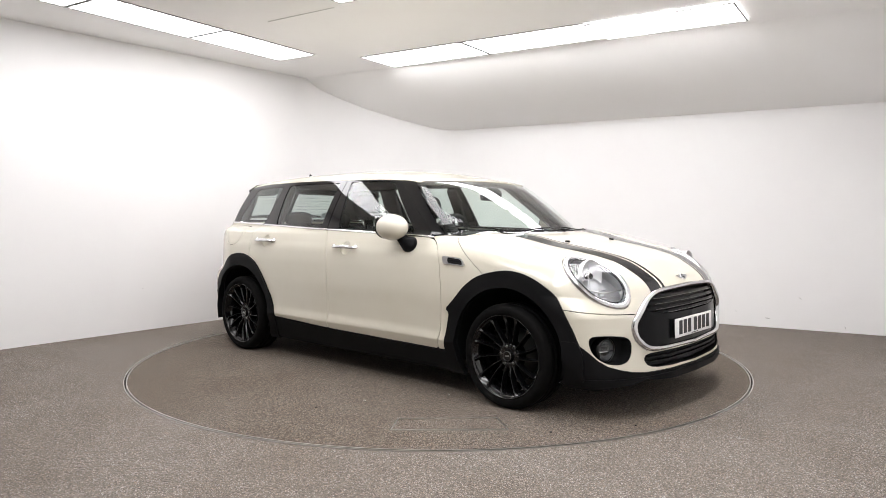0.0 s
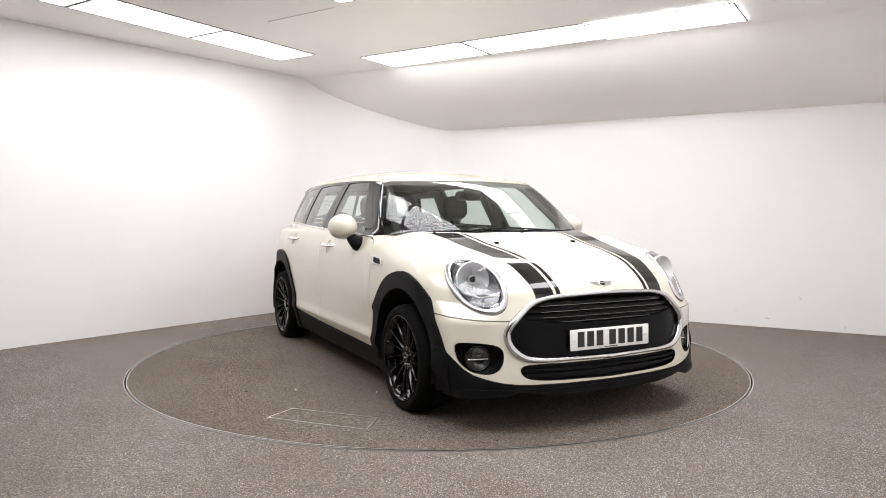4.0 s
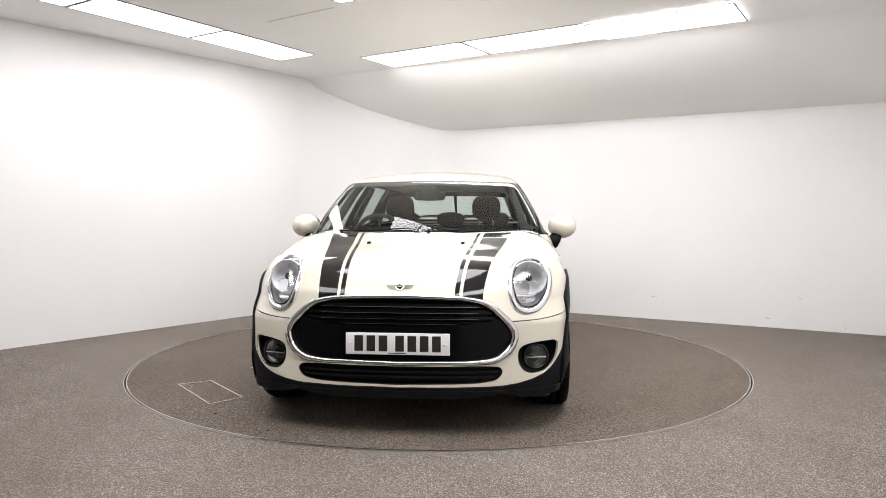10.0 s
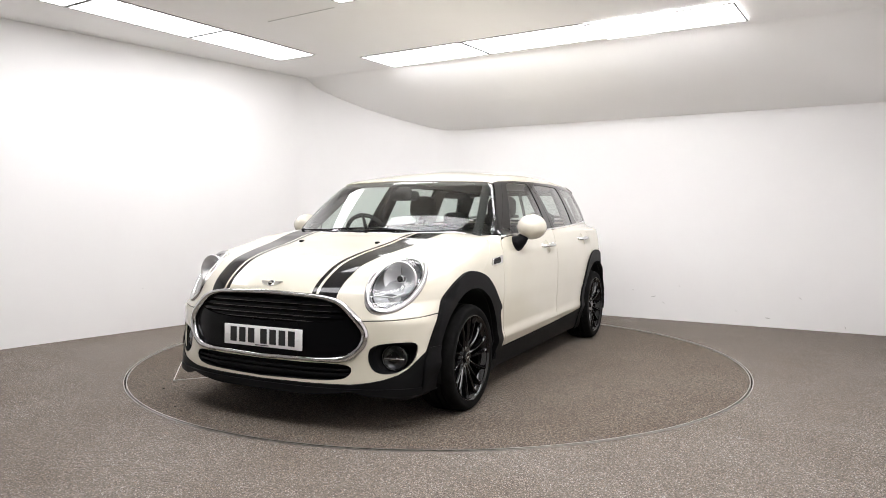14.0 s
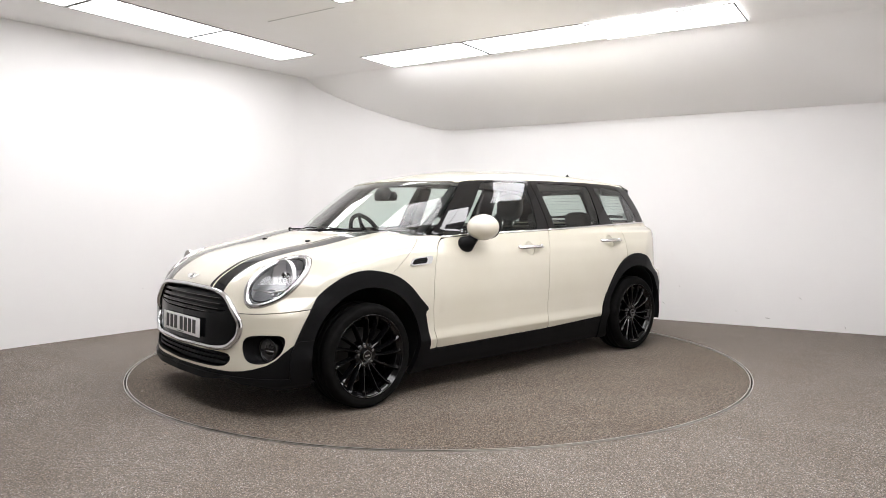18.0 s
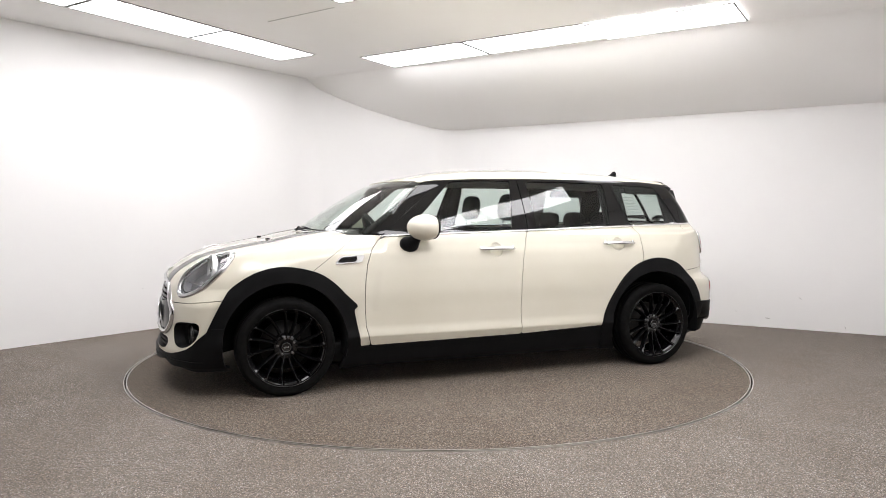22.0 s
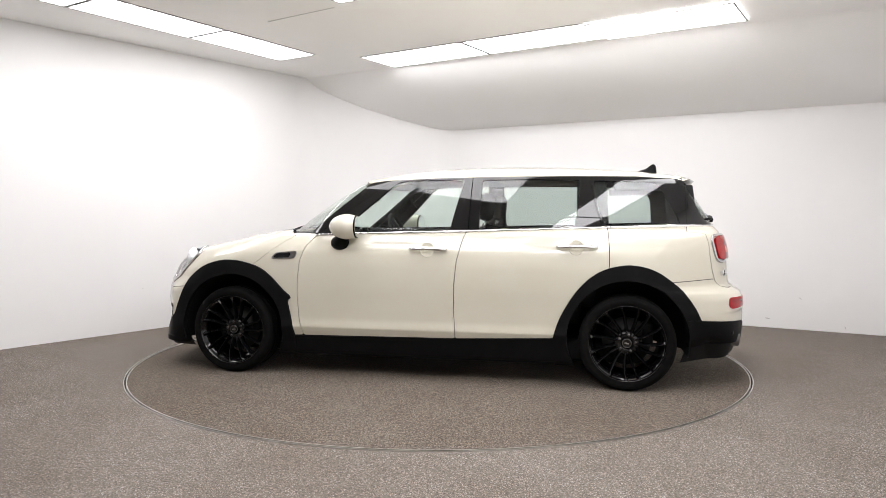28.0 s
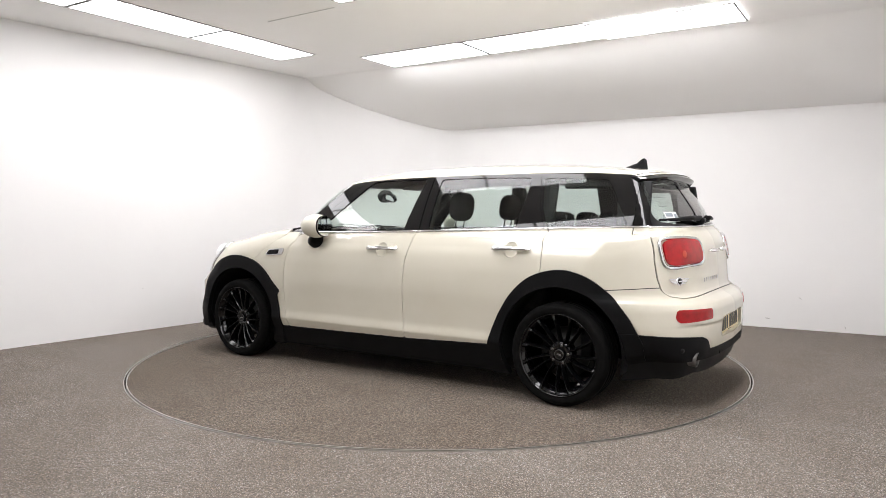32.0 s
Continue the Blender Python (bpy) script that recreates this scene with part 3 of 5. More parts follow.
def skin(region, gap=0.0, lift=0.0, depth=0.012, mirror=0, source=None, roll=0.0):
    """Panel cut from the skin: raised by lift, edges turned in by depth. mirror: 0 left, 1 right, 2 both halves in one."""
    v, n, t = source or (BODY_V, BODY_N, BODY_T)
    for cut in CUTS.get(region, [region]):
        v, n, t = trim(v, n, t, cut(v) + gap)
    w = v + n * lift
    e = np.concatenate([t[:, [0, 1]], t[:, [1, 2]], t[:, [2, 0]]])
    s = np.sort(e, 1)
    _, idx, cnt = np.unique(s, axis=0, return_index=True, return_counts=True)
    rim_e = e[idx[cnt == 1]]
    if mirror == 2:   # no turned edge on the middle line
        rim_e = rim_e[~((np.abs(v[rim_e[:, 0], 1]) < 1e-4) & (np.abs(v[rim_e[:, 1], 1]) < 1e-4))]
    quads = []
    V, N = w, n
    if depth and len(rim_e):
        ids, inv = np.unique(rim_e, return_inverse=True)
        inv = inv.reshape(-1, 2)
        m = len(ids)
        top = len(V)
        # a rounded lip, then the turned edge
        V = np.concatenate([V, w[ids] - n[ids] * 0.0015, w[ids] - n[ids] * depth])
        N = np.concatenate([N, n[ids], n[ids]])
        a, b = rim_e[:, 0], rim_e[:, 1]
        c, d = top + inv[:, 0], top + inv[:, 1]
        quads = [np.stack([b, a, c, d], 1), np.stack([d, c, c + m, d + m], 1)]
    quads = np.concatenate(quads) if len(quads) else np.zeros((0, 4), int)
    if mirror:
        flip = np.array([1, -1, 1])
        if mirror == 1:
            V, N, t, quads = V * flip, N * flip, t[:, ::-1], quads[:, ::-1]
        else:
            k = len(V)
            V, N = np.concatenate([V, V * flip]), np.concatenate([N, N * flip])
            t = np.concatenate([t, t[:, ::-1] + k])
            quads = np.concatenate([quads, quads[:, ::-1] + k])
    return V, N, t, quads


def skin_mesh(name, mat, region, **more):
    V, N, t, quads = skin(region, **more)
    me = bpy.data.meshes.new(name)
    me.from_pydata(V.tolist(), [], t.tolist() + quads.tolist())
    me.materials.append(mat)
    me.shade_smooth()
    # smooth skin, sharp turned edge
    nf = len(t)
    ln = np.zeros((len(me.loops), 3), np.float32)
    ln[:nf * 3] = N[t.reshape(-1)]
    if len(quads):
        P = V[quads]
        fn = np.cross(P[:, 1] - P[:, 0], P[:, 2] - P[:, 0])
        fn = fn / (np.linalg.norm(fn, axis=1, keepdims=True) + 1e-12)
        ln[nf * 3:] = np.repeat(fn, 4, axis=0)
    me.normals_split_custom_set(ln.tolist())
    me.update()
    return me


def on_skin(x, z):
    """The left flank's y at a place of the side view."""
    p = np.array([[x, y, z] for y in np.linspace(0.2, 1.0, 400)])
    f = form(p)
    return float(p[np.where(f < 0)[0][-1], 1])


def on_nose(y, z):
    p = np.array([[x, y, z] for x in np.linspace(1.0, 2.2, 600)])
    return float(p[np.where(form(p) < 0)[0][-1], 0])


def on_tail(y, z):
    p = np.array([[x, y, z] for x in np.linspace(-2.2, -1.0, 600)])
    return float(p[np.where(form(p) < 0)[0][0], 0])


def on_top(x, y):
    p = np.array([[x, y, z] for z in np.linspace(0.4, 1.55, 600)])
    return float(p[np.where(form(p) < 0)[0][-1], 2])


def normal_at(p):
    return Vector(slope_of(np.array([p], float))[0])


# ---- the panels' outlines, side view (x, z)
CUT_F = [(0.810, 0.276), (0.842, 0.40), (0.850, 0.55), (0.846, 0.68), (0.832, 0.79), (0.800, 0.88), (0.745, 0.945), (0.715, 0.975)]    # front edge of front door
CUT_M = [(-0.245, 0.290), (-0.236, 0.45), (-0.238, 0.65), (-0.252, 0.80), (-0.285, 0.93), (-0.315, 1.0)]
CUT_R = [(-0.885, 0.315), (-0.93, 0.40), (-1.0, 0.50), (-1.08, 0.60), (-1.17, 0.70), (-1.218, 0.745), (-1.223, 0.80), (-1.222, 0.88), (-1.218, 0.94), (-1.21, 1.005)]
BELT = [(0.76, 0.957), (0.5, 0.968), (0.0, 0.980), (-0.5, 0.994), (-1.0, 1.010), (-1.4, 1.021), (-1.8, 1.030)]


def belt_z(x):
    return float(np.interp(x, [p[0] for p in BELT][::-1], [p[1] for p in BELT][::-1]))


DOOR_F = side_view(CUT_F[:-1] + [(0.70, 0.960), (0.5, 0.968), (0.0, 0.980), (-0.307, 0.987)] + CUT_M[:-1][::-1])
CUP_F, CUP_R = (-0.055, 0.868), (-1.018, 0.893)
cup_f, cup_r = disc_view(*CUP_F, 0.045), disc_view(*CUP_R, 0.045)
DOOR_R = side_view(CUT_M[:-1] + [(-0.307, 0.987), (-0.6, 0.997), (-1.0, 1.010), (-1.213, 1.014)] + CUT_R[:-1][::-1])
arch_hole_f = disc_view(AXLE, HUB_Z + 0.02, 0.372)
arch_hole_r = disc_view(-AXLE, HUB_Z + 0.02, 0.372)
# wheel-arch cladding as seen from the side
def flowing(points, steps=6):
    """A smooth line through the points."""
    p = [np.array(q, float) for q in points]
    p = [2 * p[0] - p[1]] + p + [2 * p[-1] - p[-2]]
    out = []
    for a, b, c, d in zip(p, p[1:], p[2:], p[3:]):
        for t in np.linspace(0, 1, steps, endpoint=False):
            out.append(tuple(0.5 * (2 * b + (c - a) * t + (2 * a - 5 * b + 4 * c - d) * t * t + (3 * b - a - 3 * c + d) * t ** 3)))
    return out + [tuple(p[-2])]
ARCH_F = rounded([(0.87, 0.27), (0.885, 0.33), (0.925, 0.52)], 0.01, 2)[2:] + flowing([(0.895, 0.535), (0.965, 0.60), (1.05, 0.685), (1.16, 0.750), (1.34, 0.785), (1.50, 0.757), (1.63, 0.680), (1.695, 0.600), (1.75, 0.498), (1.797, 0.388), (1.812, 0.34)]) + [(1.81, 0.21), (1.665, 0.198), (1.60, 0.05), (0.90, 0.05), (0.875, 0.25)]
ARCH_R = flowing([(-0.876, 0.315), (-0.91, 0.42), (-0.965, 0.53), (-1.05, 0.65), (-1.17, 0.745), (-1.335, 0.786), (-1.49, 0.757), (-1.62, 0.668), (-1.72, 0.555), (-1.775, 0.455), (-1.80, 0.40)]) + [(-1.80, 0.292), (-1.70, 0.275), (-1.63, 0.23), (-1.60, 0.05), (-0.90, 0.05), (-0.885, 0.20)]
in_arch_f, in_arch_r = side_view(ARCH_F), side_view(ARCH_R)
in_sill = side_view([(1.0, 0.268), (0.81, 0.272), (-0.245, 0.290), (-0.90, 0.312), (-1.05, 0.318), (-1.05, 0.08), (1.0, 0.08)])
# lower black skirts of the bumpers
def skirt_f(p):
    top = np.interp(p[:, 1], [0, 0.52, 0.60, 0.67, 0.73, 0.77, 0.81, 0.84, 1.0], [0.246, 0.250, 0.260, 0.276, 0.298, 0.328, 0.380, 0.43, 0.48])
    return np.where(p[:, 0] > 1.4, p[:, 2] - top, 1.0)
def skirt_r(p):
    top = np.interp(p[:, 1], [0, 0.46, 0.50, 0.55, 0.75, 0.86, 1.0], [0.345, 0.350, 0.405, 0.425, 0.437, 0.452, 0.46])
    return np.where(p[:, 0] < -1.4, p[:, 2] - top, 1.0)
# bonnet: behind it the cowl, under it the bumper joint
def cowl_line(p):
    return np.interp(p[:, 1], [0, 0.3, 0.5, 0.65, 0.75, 0.82, 1.0], [1.148, 1.118, 1.055, 0.975, 0.915, 0.875, 0.80]) - p[:, 0]
def hood_cut(p):
    return np.interp(p[:, 2], [0.0, 0.70, 0.762, 0.80, 0.86, 0.91, 0.95, 0.97], [1.20, 1.20, 1.166, 1.115, 1.035, 0.965, 0.905, 0.5]) - p[:, 0]
def joint_z(p):
    return np.interp(p[:, 0], [1.5, 1.72, 1.9, 2.0, 2.1], [0.603, 0.593, 0.573, 0.567, 0.565])
GRILLE_MID = rounded([(0.0, 0.694), (0.328, 0.685), (0.444, 0.660), (0.556, 0.558), (0.584, 0.500), (0.562, 0.433), (0.497, 0.379), (0.40, 0.369), (0.0, 0.365)], 0.05, 5)[5:-5]
GRILLE_OUT = rounded([(0.0, 0.703), (0.33, 0.694), (0.45, 0.668), (0.568, 0.560), (0.598, 0.500), (0.575, 0.430), (0.505, 0.374), (0.40, 0.364), (0.0, 0.360), (-0.3, 0.36), (-0.3, 0.703)], 0.05, 4)
GRILLE_IN = rounded([(0.0, 0.684), (0.325, 0.676), (0.437, 0.651), (0.542, 0.556), (0.570, 0.500), (0.548, 0.437), (0.488, 0.386), (0.395, 0.376), (0.0, 0.372), (-0.3, 0.372), (-0.3, 0.684)], 0.05, 4)
LOWER_IN = rounded([(0.0, 0.349), (0.40, 0.351), (0.505, 0.346), (0.522, 0.318), (0.49, 0.282), (0.40, 0.270), (0.0, 0.262), (-0.3, 0.262), (-0.3, 0.349)], 0.03, 4)
FOG_BOX = rounded([(0.800, 0.460), (0.70, 0.459), (0.632, 0.450), (0.598, 0.428), (0.596, 0.366), (0.622, 0.320), (0.67, 0.304), (0.735, 0.313), (0.785, 0.356), (0.801, 0.41)], 0.03, 4)
grille_out, grille_in, lower_in, fog_box = front_view(GRILLE_OUT), front_view(GRILLE_IN), front_view(LOWER_IN), front_view(FOG_BOX)


def oval(cy, cz, ry, rz, lean=0.0, n=40):
    c, s = math.cos(radians(lean)), math.sin(radians(lean))
    return [(cy + c * ry * math.cos(a) - s * rz * math.sin(a), cz + s * ry * math.cos(a) + c * rz * math.sin(a)) for a in np.linspace(0, 2 * math.pi, n, endpoint=False)]


LAMP_C, LAMP_N = np.array([1.785, 0.650, 0.742]), np.array([0.597, 0.460, 0.657])


def lamp_view(points):
    """An outline seen along the headlamp's own axis."""
    def f(p):
        q = p - ((p - LAMP_C) @ LAMP_N)[:, None] * LAMP_N
        return np.where(p[:, 0] > 1.2, outline(points, q[:, 1], q[:, 2]), 1.0)
    return f


def on_lamp(y, z):
    """The skin's point under a place of the lamp's outline."""
    flat = np.array([LAMP_C[0] - 0.7705 * (y - LAMP_C[1]) - 1.1005 * (z - LAMP_C[2]), y, z])
    p = flat + np.linspace(-0.12, 0.12, 480)[:, None] * LAMP_N
    return p[np.where(form(p) < 0)[0][-1]]


HEAD_RIM = oval(0.650, 0.742, 0.106, 0.124, 8, 56)
HEAD_OUT = lamp_view(oval(0.650, 0.742, 0.116, 0.135, 8))
HEAD_MID = lamp_view(oval(0.650, 0.742, 0.106, 0.126, 8))

hood_zone = lambda p: np.max([cowl_line(p), hood_cut(p), joint_z(p) - p[:, 2]], axis=0)
BONNET = without(hood_zone, grille_out, HEAD_OUT, in_arch_f)
ahead = lambda p: np.where(p[:, 0] > 1.1, p[:, 2] - joint_z(p), 1.0)
FRONT_BUMPER = without(ahead, grille_out, lower_in, fog_box, in_arch_f, skirt_f, HEAD_OUT)
skirt_foot = lambda p: np.interp(p[:, 1], [0, 0.4, 0.6, 0.75, 0.9], [0.196, 0.195, 0.194, 0.195, 0.196])
FRONT_SKIRT = without(lambda p: np.where(p[:, 0] > 1.1, np.maximum(skirt_f(p), skirt_foot(p) - p[:, 2]), 1.0), in_arch_f, lower_in, fog_box)
# wing behind the bonnet's cut
WING_SIDE = side_view(CUT_F[:-1] + [(0.72, 0.962), (0.80, 0.985), (1.3, 0.985), (1.3, 0.276)])
WING = without(both(WING_SIDE, lambda p: np.minimum(-hood_cut(p), -cowl_line(p)), lambda p: np.where(p[:, 1] > 0.60, p[:, 2] - 0.972, 1.0)), in_arch_f, in_sill)
# glasshouse
def up_from_belt(p):
    return np.interp(p[:, 0], [q[0] for q in BELT][::-1], [q[1] for q in BELT][::-1]) - p[:, 2]
def roof_line(p):
    """Painted roof above this."""
    side_edge = np.interp(p[:, 0], [-2.0, -1.68, -1.4, -1.0, -0.4, 0.0, 0.3, 0.45], [1.322, 1.332, 1.352, 1.357, 1.355, 1.347, 1.334, 1.314])
    return side_edge - p[:, 2]
def screen_top(p):
    """Ahead of this the screen."""
    return np.interp(p[:, 1], [0, 0.3, 0.5, 0.58, 0.7], [0.535, 0.515, 0.465, 0.430, 0.36]) - p[:, 0]
roof_zone = lambda p: np.max([roof_line(p), -screen_top(p) - 0.0, -1.703 + 0.060 * (p[:, 1] / 0.552) ** 2 - p[:, 0], np.abs(p[:, 1]) - 0.70], axis=0)
ROOF_PANEL = roof_zone
# windscreen, wrapping round to the black pillars
screen_zone = lambda p: np.max([screen_top(p), 0.014 - cowl_line(p), A_WIDE(p) - A_SPLIT(p), 0.972 - p[:, 2]], axis=0)
WINDSCREEN = screen_zone
# side windows
WIN_F = rounded([(0.560, 0.986), (0.525, 1.02), (0.352, 1.178), (0.232, 1.292), (0.186, 1.325), (0.10, 1.334), (-0.262, 1.338), (-0.195, 0.998)], 0.018, 4)
WIN_R = rounded([(-0.392, 1.002), (-0.385, 1.334), (-0.7, 1.336), (-1.035, 1.330), (-1.035, 1.250), (-1.005, 1.018)], 0.022, 4)
WIN_Q = rounded([(-1.200, 1.027), (-1.155, 1.140), (-1.120, 1.322), (-1.30, 1.320), (-1.52, 1.306), (-1.565, 1.24), (-1.668, 1.040)], 0.02, 4)
win_f, win_r, win_q = side_view(WIN_F), side_view(WIN_R), side_view(WIN_Q)
flank_up = lambda p: np.max([up_from_belt(p), -roof_line(p), p[:, 0] - 0.80, -p[:, 0] - 1.86, 0.3 - p[:, 1]], axis=0)
REAR_GLASS = rounded([(0.015, 1.048), (0.50, 1.052), (0.600, 1.062), (0.615, 1.10), (0.560, 1.25), (0.51, 1.29), (0.35, 1.305), (0.015, 1.310)], 0.04, 4)
rear_glass = rear_view(REAR_GLASS)
def TAIL_EDGE(p):
    """Rear doors: inside their outer edge in the view from behind."""
    edge = np.interp(p[:, 2], [0.60, 0.645, 0.68, 0.75, 0.85, 0.95, 1.03, 1.10, 1.25, 1.33], [0.52, 0.672, 0.700, 0.714, 0.720, 0.712, 0.692, 0.666, 0.594, 0.54])
    return np.where(p[:, 0] < -1.4, p[:, 1] - edge, 1.0)
def door_foot(p):
    return np.interp(p[:, 1], [0, 0.3, 0.5, 0.60, 0.67, 0.72], [0.652, 0.648, 0.640, 0.638, 0.650, 0.70]) - p[:, 2]
BOOT = lambda p: np.max([TAIL_EDGE(p), door_foot(p), p[:, 2] - 1.335, p[:, 0] + 1.70], axis=0)
BOOT_LOW = lambda p: np.max([BOOT(p), p[:, 2] - 1.030], axis=0)
BOOT_UP = lambda p: np.max([BOOT(p), 1.034 - p[:, 2], -rear_glass(p)], axis=0)
REAR_CUT = lambda p: np.interp(p[:, 0], [-2.0, -1.83, -1.62, -1.4], [0.702, 0.699, 0.684, 0.68])
QUARTER = without(lambda p: np.max([up_from_belt(p) * -1.0 + 0.0, p[:, 0] + 1.17, REAR_CUT(p) - p[:, 2]], axis=0), DOOR_R, in_arch_r, BOOT)
FLAP = lambda p: np.where(p[:, 1] > 0.6, outline(rounded([(-1.375, 1.000), (-1.365, 0.93), (-1.42, 0.862), (-1.53, 0.845), (-1.62, 0.88), (-1.64, 0.95), (-1.60, 1.005)], 0.06, 5), p[:, 0], p[:, 2]), 1.0)
plate_zone = rear_view(rounded([(-0.1, 0.512), (0.272, 0.512), (0.292, 0.40), (-0.1, 0.392)], 0.03, 4))
REAR_BUMPER = without(lambda p: np.max([p[:, 0] + 1.5, p[:, 2] - REAR_CUT(p)], axis=0), in_arch_r, skirt_r, BOOT, plate_zone)
REAR_SKIRT = without(lambda p: np.max([p[:, 0] + 1.5, skirt_r(p), np.interp(p[:, 0], [-2.12, -1.95, -1.65, -1.5], [0.300, 0.292, 0.282, 0.275]) - p[:, 2]], axis=0), in_arch_r)

# the front frame ends along the pillar, the rear one along a slanting joint
def A_SPLIT(p):
    return p[:, 0] - np.interp(p[:, 2], [0.95, 0.985, 1.03, 1.185, 1.295, 1.335, 1.36], [0.735, 0.70, 0.645, 0.445, 0.305, 0.25, 0.21])
def SLANT(p):
    return p[:, 0] - np.interp(p[:, 2], [0.99, 1.02, 1.14, 1.33, 1.36], [-1.192, -1.183, -1.140, -1.098, -1.09])
def A_WIDE(p):
    return np.interp(p[:, 2], [0.95, 1.03, 1.185, 1.295, 1.36], [0.075, 0.082, 0.106, 0.118, 0.125])
A_POST = lambda p: np.max([-A_SPLIT(p), A_SPLIT(p) - A_WIDE(p), up_from_belt(p) - 0.008, 0.975 - p[:, 2], -roof_line(p), cowl_line(p) * -1.0, 0.3 - p[:, 1]], axis=0)

car = thing("car", "cream white estate car with black stripes, standing on the turntable", "car")


def add(name, mat, region, parent=None, label="", **more):
    return part(name, skin_mesh(name, mat, region, **more), parent or car, label)


GAP = 0.0023
bonnet = add("bonnet", PAINT, BONNET, gap=GAP, mirror=2, label="cream painted bonnet with black stripes")
front_bumper = add("front_bumper", PAINT, FRONT_BUMPER, gap=GAP, mirror=2, label="cream painted front bumper")
add("front_lip", PLASTIC, without(both(band_z(lambda p: skirt_foot(p) + 0.018, 0.018), lambda p: 1.5 - p[:, 0]), in_arch_f), lift=0.013, depth=0.03, mirror=2, label="black plastic splitter lip")
add("front_skirt", PLASTIC, FRONT_SKIRT, gap=0.001, lift=0.004, mirror=2, label="black plastic front lip")
roof = add("roof", PAINT, ROOF_PANEL, gap=0.001, mirror=2, label="cream painted roof")
windscreen = add("windscreen", GLASS, WINDSCREEN, gap=0.004, lift=-0.006, depth=0, mirror=2, label="clear slightly green windscreen")
rear_bumper = add("rear_bumper", PAINT, REAR_BUMPER, gap=GAP, mirror=2, label="cream painted rear bumper")
add("plate_recess", PAINT, plate_zone, rear_bumper, lift=-0.042, depth=-0.042, mirror=2, label="cream recess for the number plate")
add("rear_skirt", PLASTIC, REAR_SKIRT, gap=0.001, lift=0.003, mirror=2, label="black plastic rear skirt")
doors = {}
for side in (0, 1):
    f = add("front_door", PAINT, without(DOOR_F, cup_f), gap=GAP, mirror=side, label="cream painted front door")
    r = add("rear_door", PAINT, without(DOOR_R, in_arch_r, cup_r), gap=GAP, mirror=side, label="cream painted rear door")
    doors[side] = (f, r)
    add("front_wing", PAINT, WING, gap=GAP, mirror=side)
    add("rear_quarter", PAINT, without(QUARTER, FLAP) if side else QUARTER, gap=GAP, mirror=side)
    add("sill", PLASTIC, without(in_sill, arch_hole_f, arch_hole_r), gap=0.001, lift=0.004, mirror=side, label="matt black plastic sill")
    add("arch_cladding", PLASTIC, without(in_arch_f, arch_hole_f), lift=0.014, depth=0.03, mirror=side, label="matt black plastic wheel-arch trim")
    add("arch_cladding", PLASTIC, without(in_arch_r, arch_hole_r), lift=0.014, depth=0.03, mirror=side, label="matt black plastic wheel-arch trim")
    # moulded corners where the skirts overlap the arches
    add("skirt_corner", PLASTIC, without(side_view([(1.60, 0.428), (1.775, 0.430), (1.81, 0.36), (1.808, 0.212), (1.66, 0.202), (1.60, 0.20)]), arch_hole_f), lift=0.017, depth=0.014, mirror=side, label="black plastic skirt corner")
    add("skirt_corner", PLASTIC, without(side_view([(-1.60, 0.450), (-1.772, 0.452), (-1.798, 0.40), (-1.798, 0.294), (-1.70, 0.278), (-1.60, 0.25)]), arch_hole_r), lift=0.017, depth=0.014, mirror=side, label="black plastic skirt corner")
    # glass and gloss-black frames of the side windows
    add("side_window", GLASS, win_f, f, lift=-0.004, depth=0, mirror=side, label="clear front side window")
    add("side_window", DARK_GLASS, win_r, r, lift=-0.004, depth=0, mirror=side, label="tinted rear side window")
    add("quarter_window", DARK_GLASS, win_q, lift=-0.001, depth=0, mirror=side, label="tinted rear quarter window")
    add("window_frame", GLOSS_BLACK, without(both(flank_up, lambda p: -0.318 - p[:, 0], A_SPLIT), win_f), f, gap=0.001, mirror=side, label="gloss black window frame")
    add("window_frame", GLOSS_BLACK, without(both(flank_up, lambda p: p[:, 0] + 0.322, lambda p: -SLANT(p)), win_r), r, gap=0.001, mirror=side, label="gloss black window frame")
    add("quarter_frame", GLOSS_BLACK, without(both(flank_up, SLANT), win_q, BOOT), gap=0.001, mirror=side, label="gloss black rear pillar trim")
    add("a_pillar", PILLAR_BLACK, A_POST, gap=0.001, mirror=side, label="gloss black windscreen pillar")
    b = add("boot_door", PAINT, BOOT_LOW, gap=GAP, mirror=side, label="cream painted side-hinged boot door")
    add("boot_window_frame", GLOSS_BLACK, BOOT_UP, b, gap=0.001, mirror=side, label="gloss black boot window frame")
    add("rear_window", DARK_GLASS, rear_glass, b, lift=-0.003, depth=0, mirror=side, label="tinted boot window")
    doors[side] += (b,)

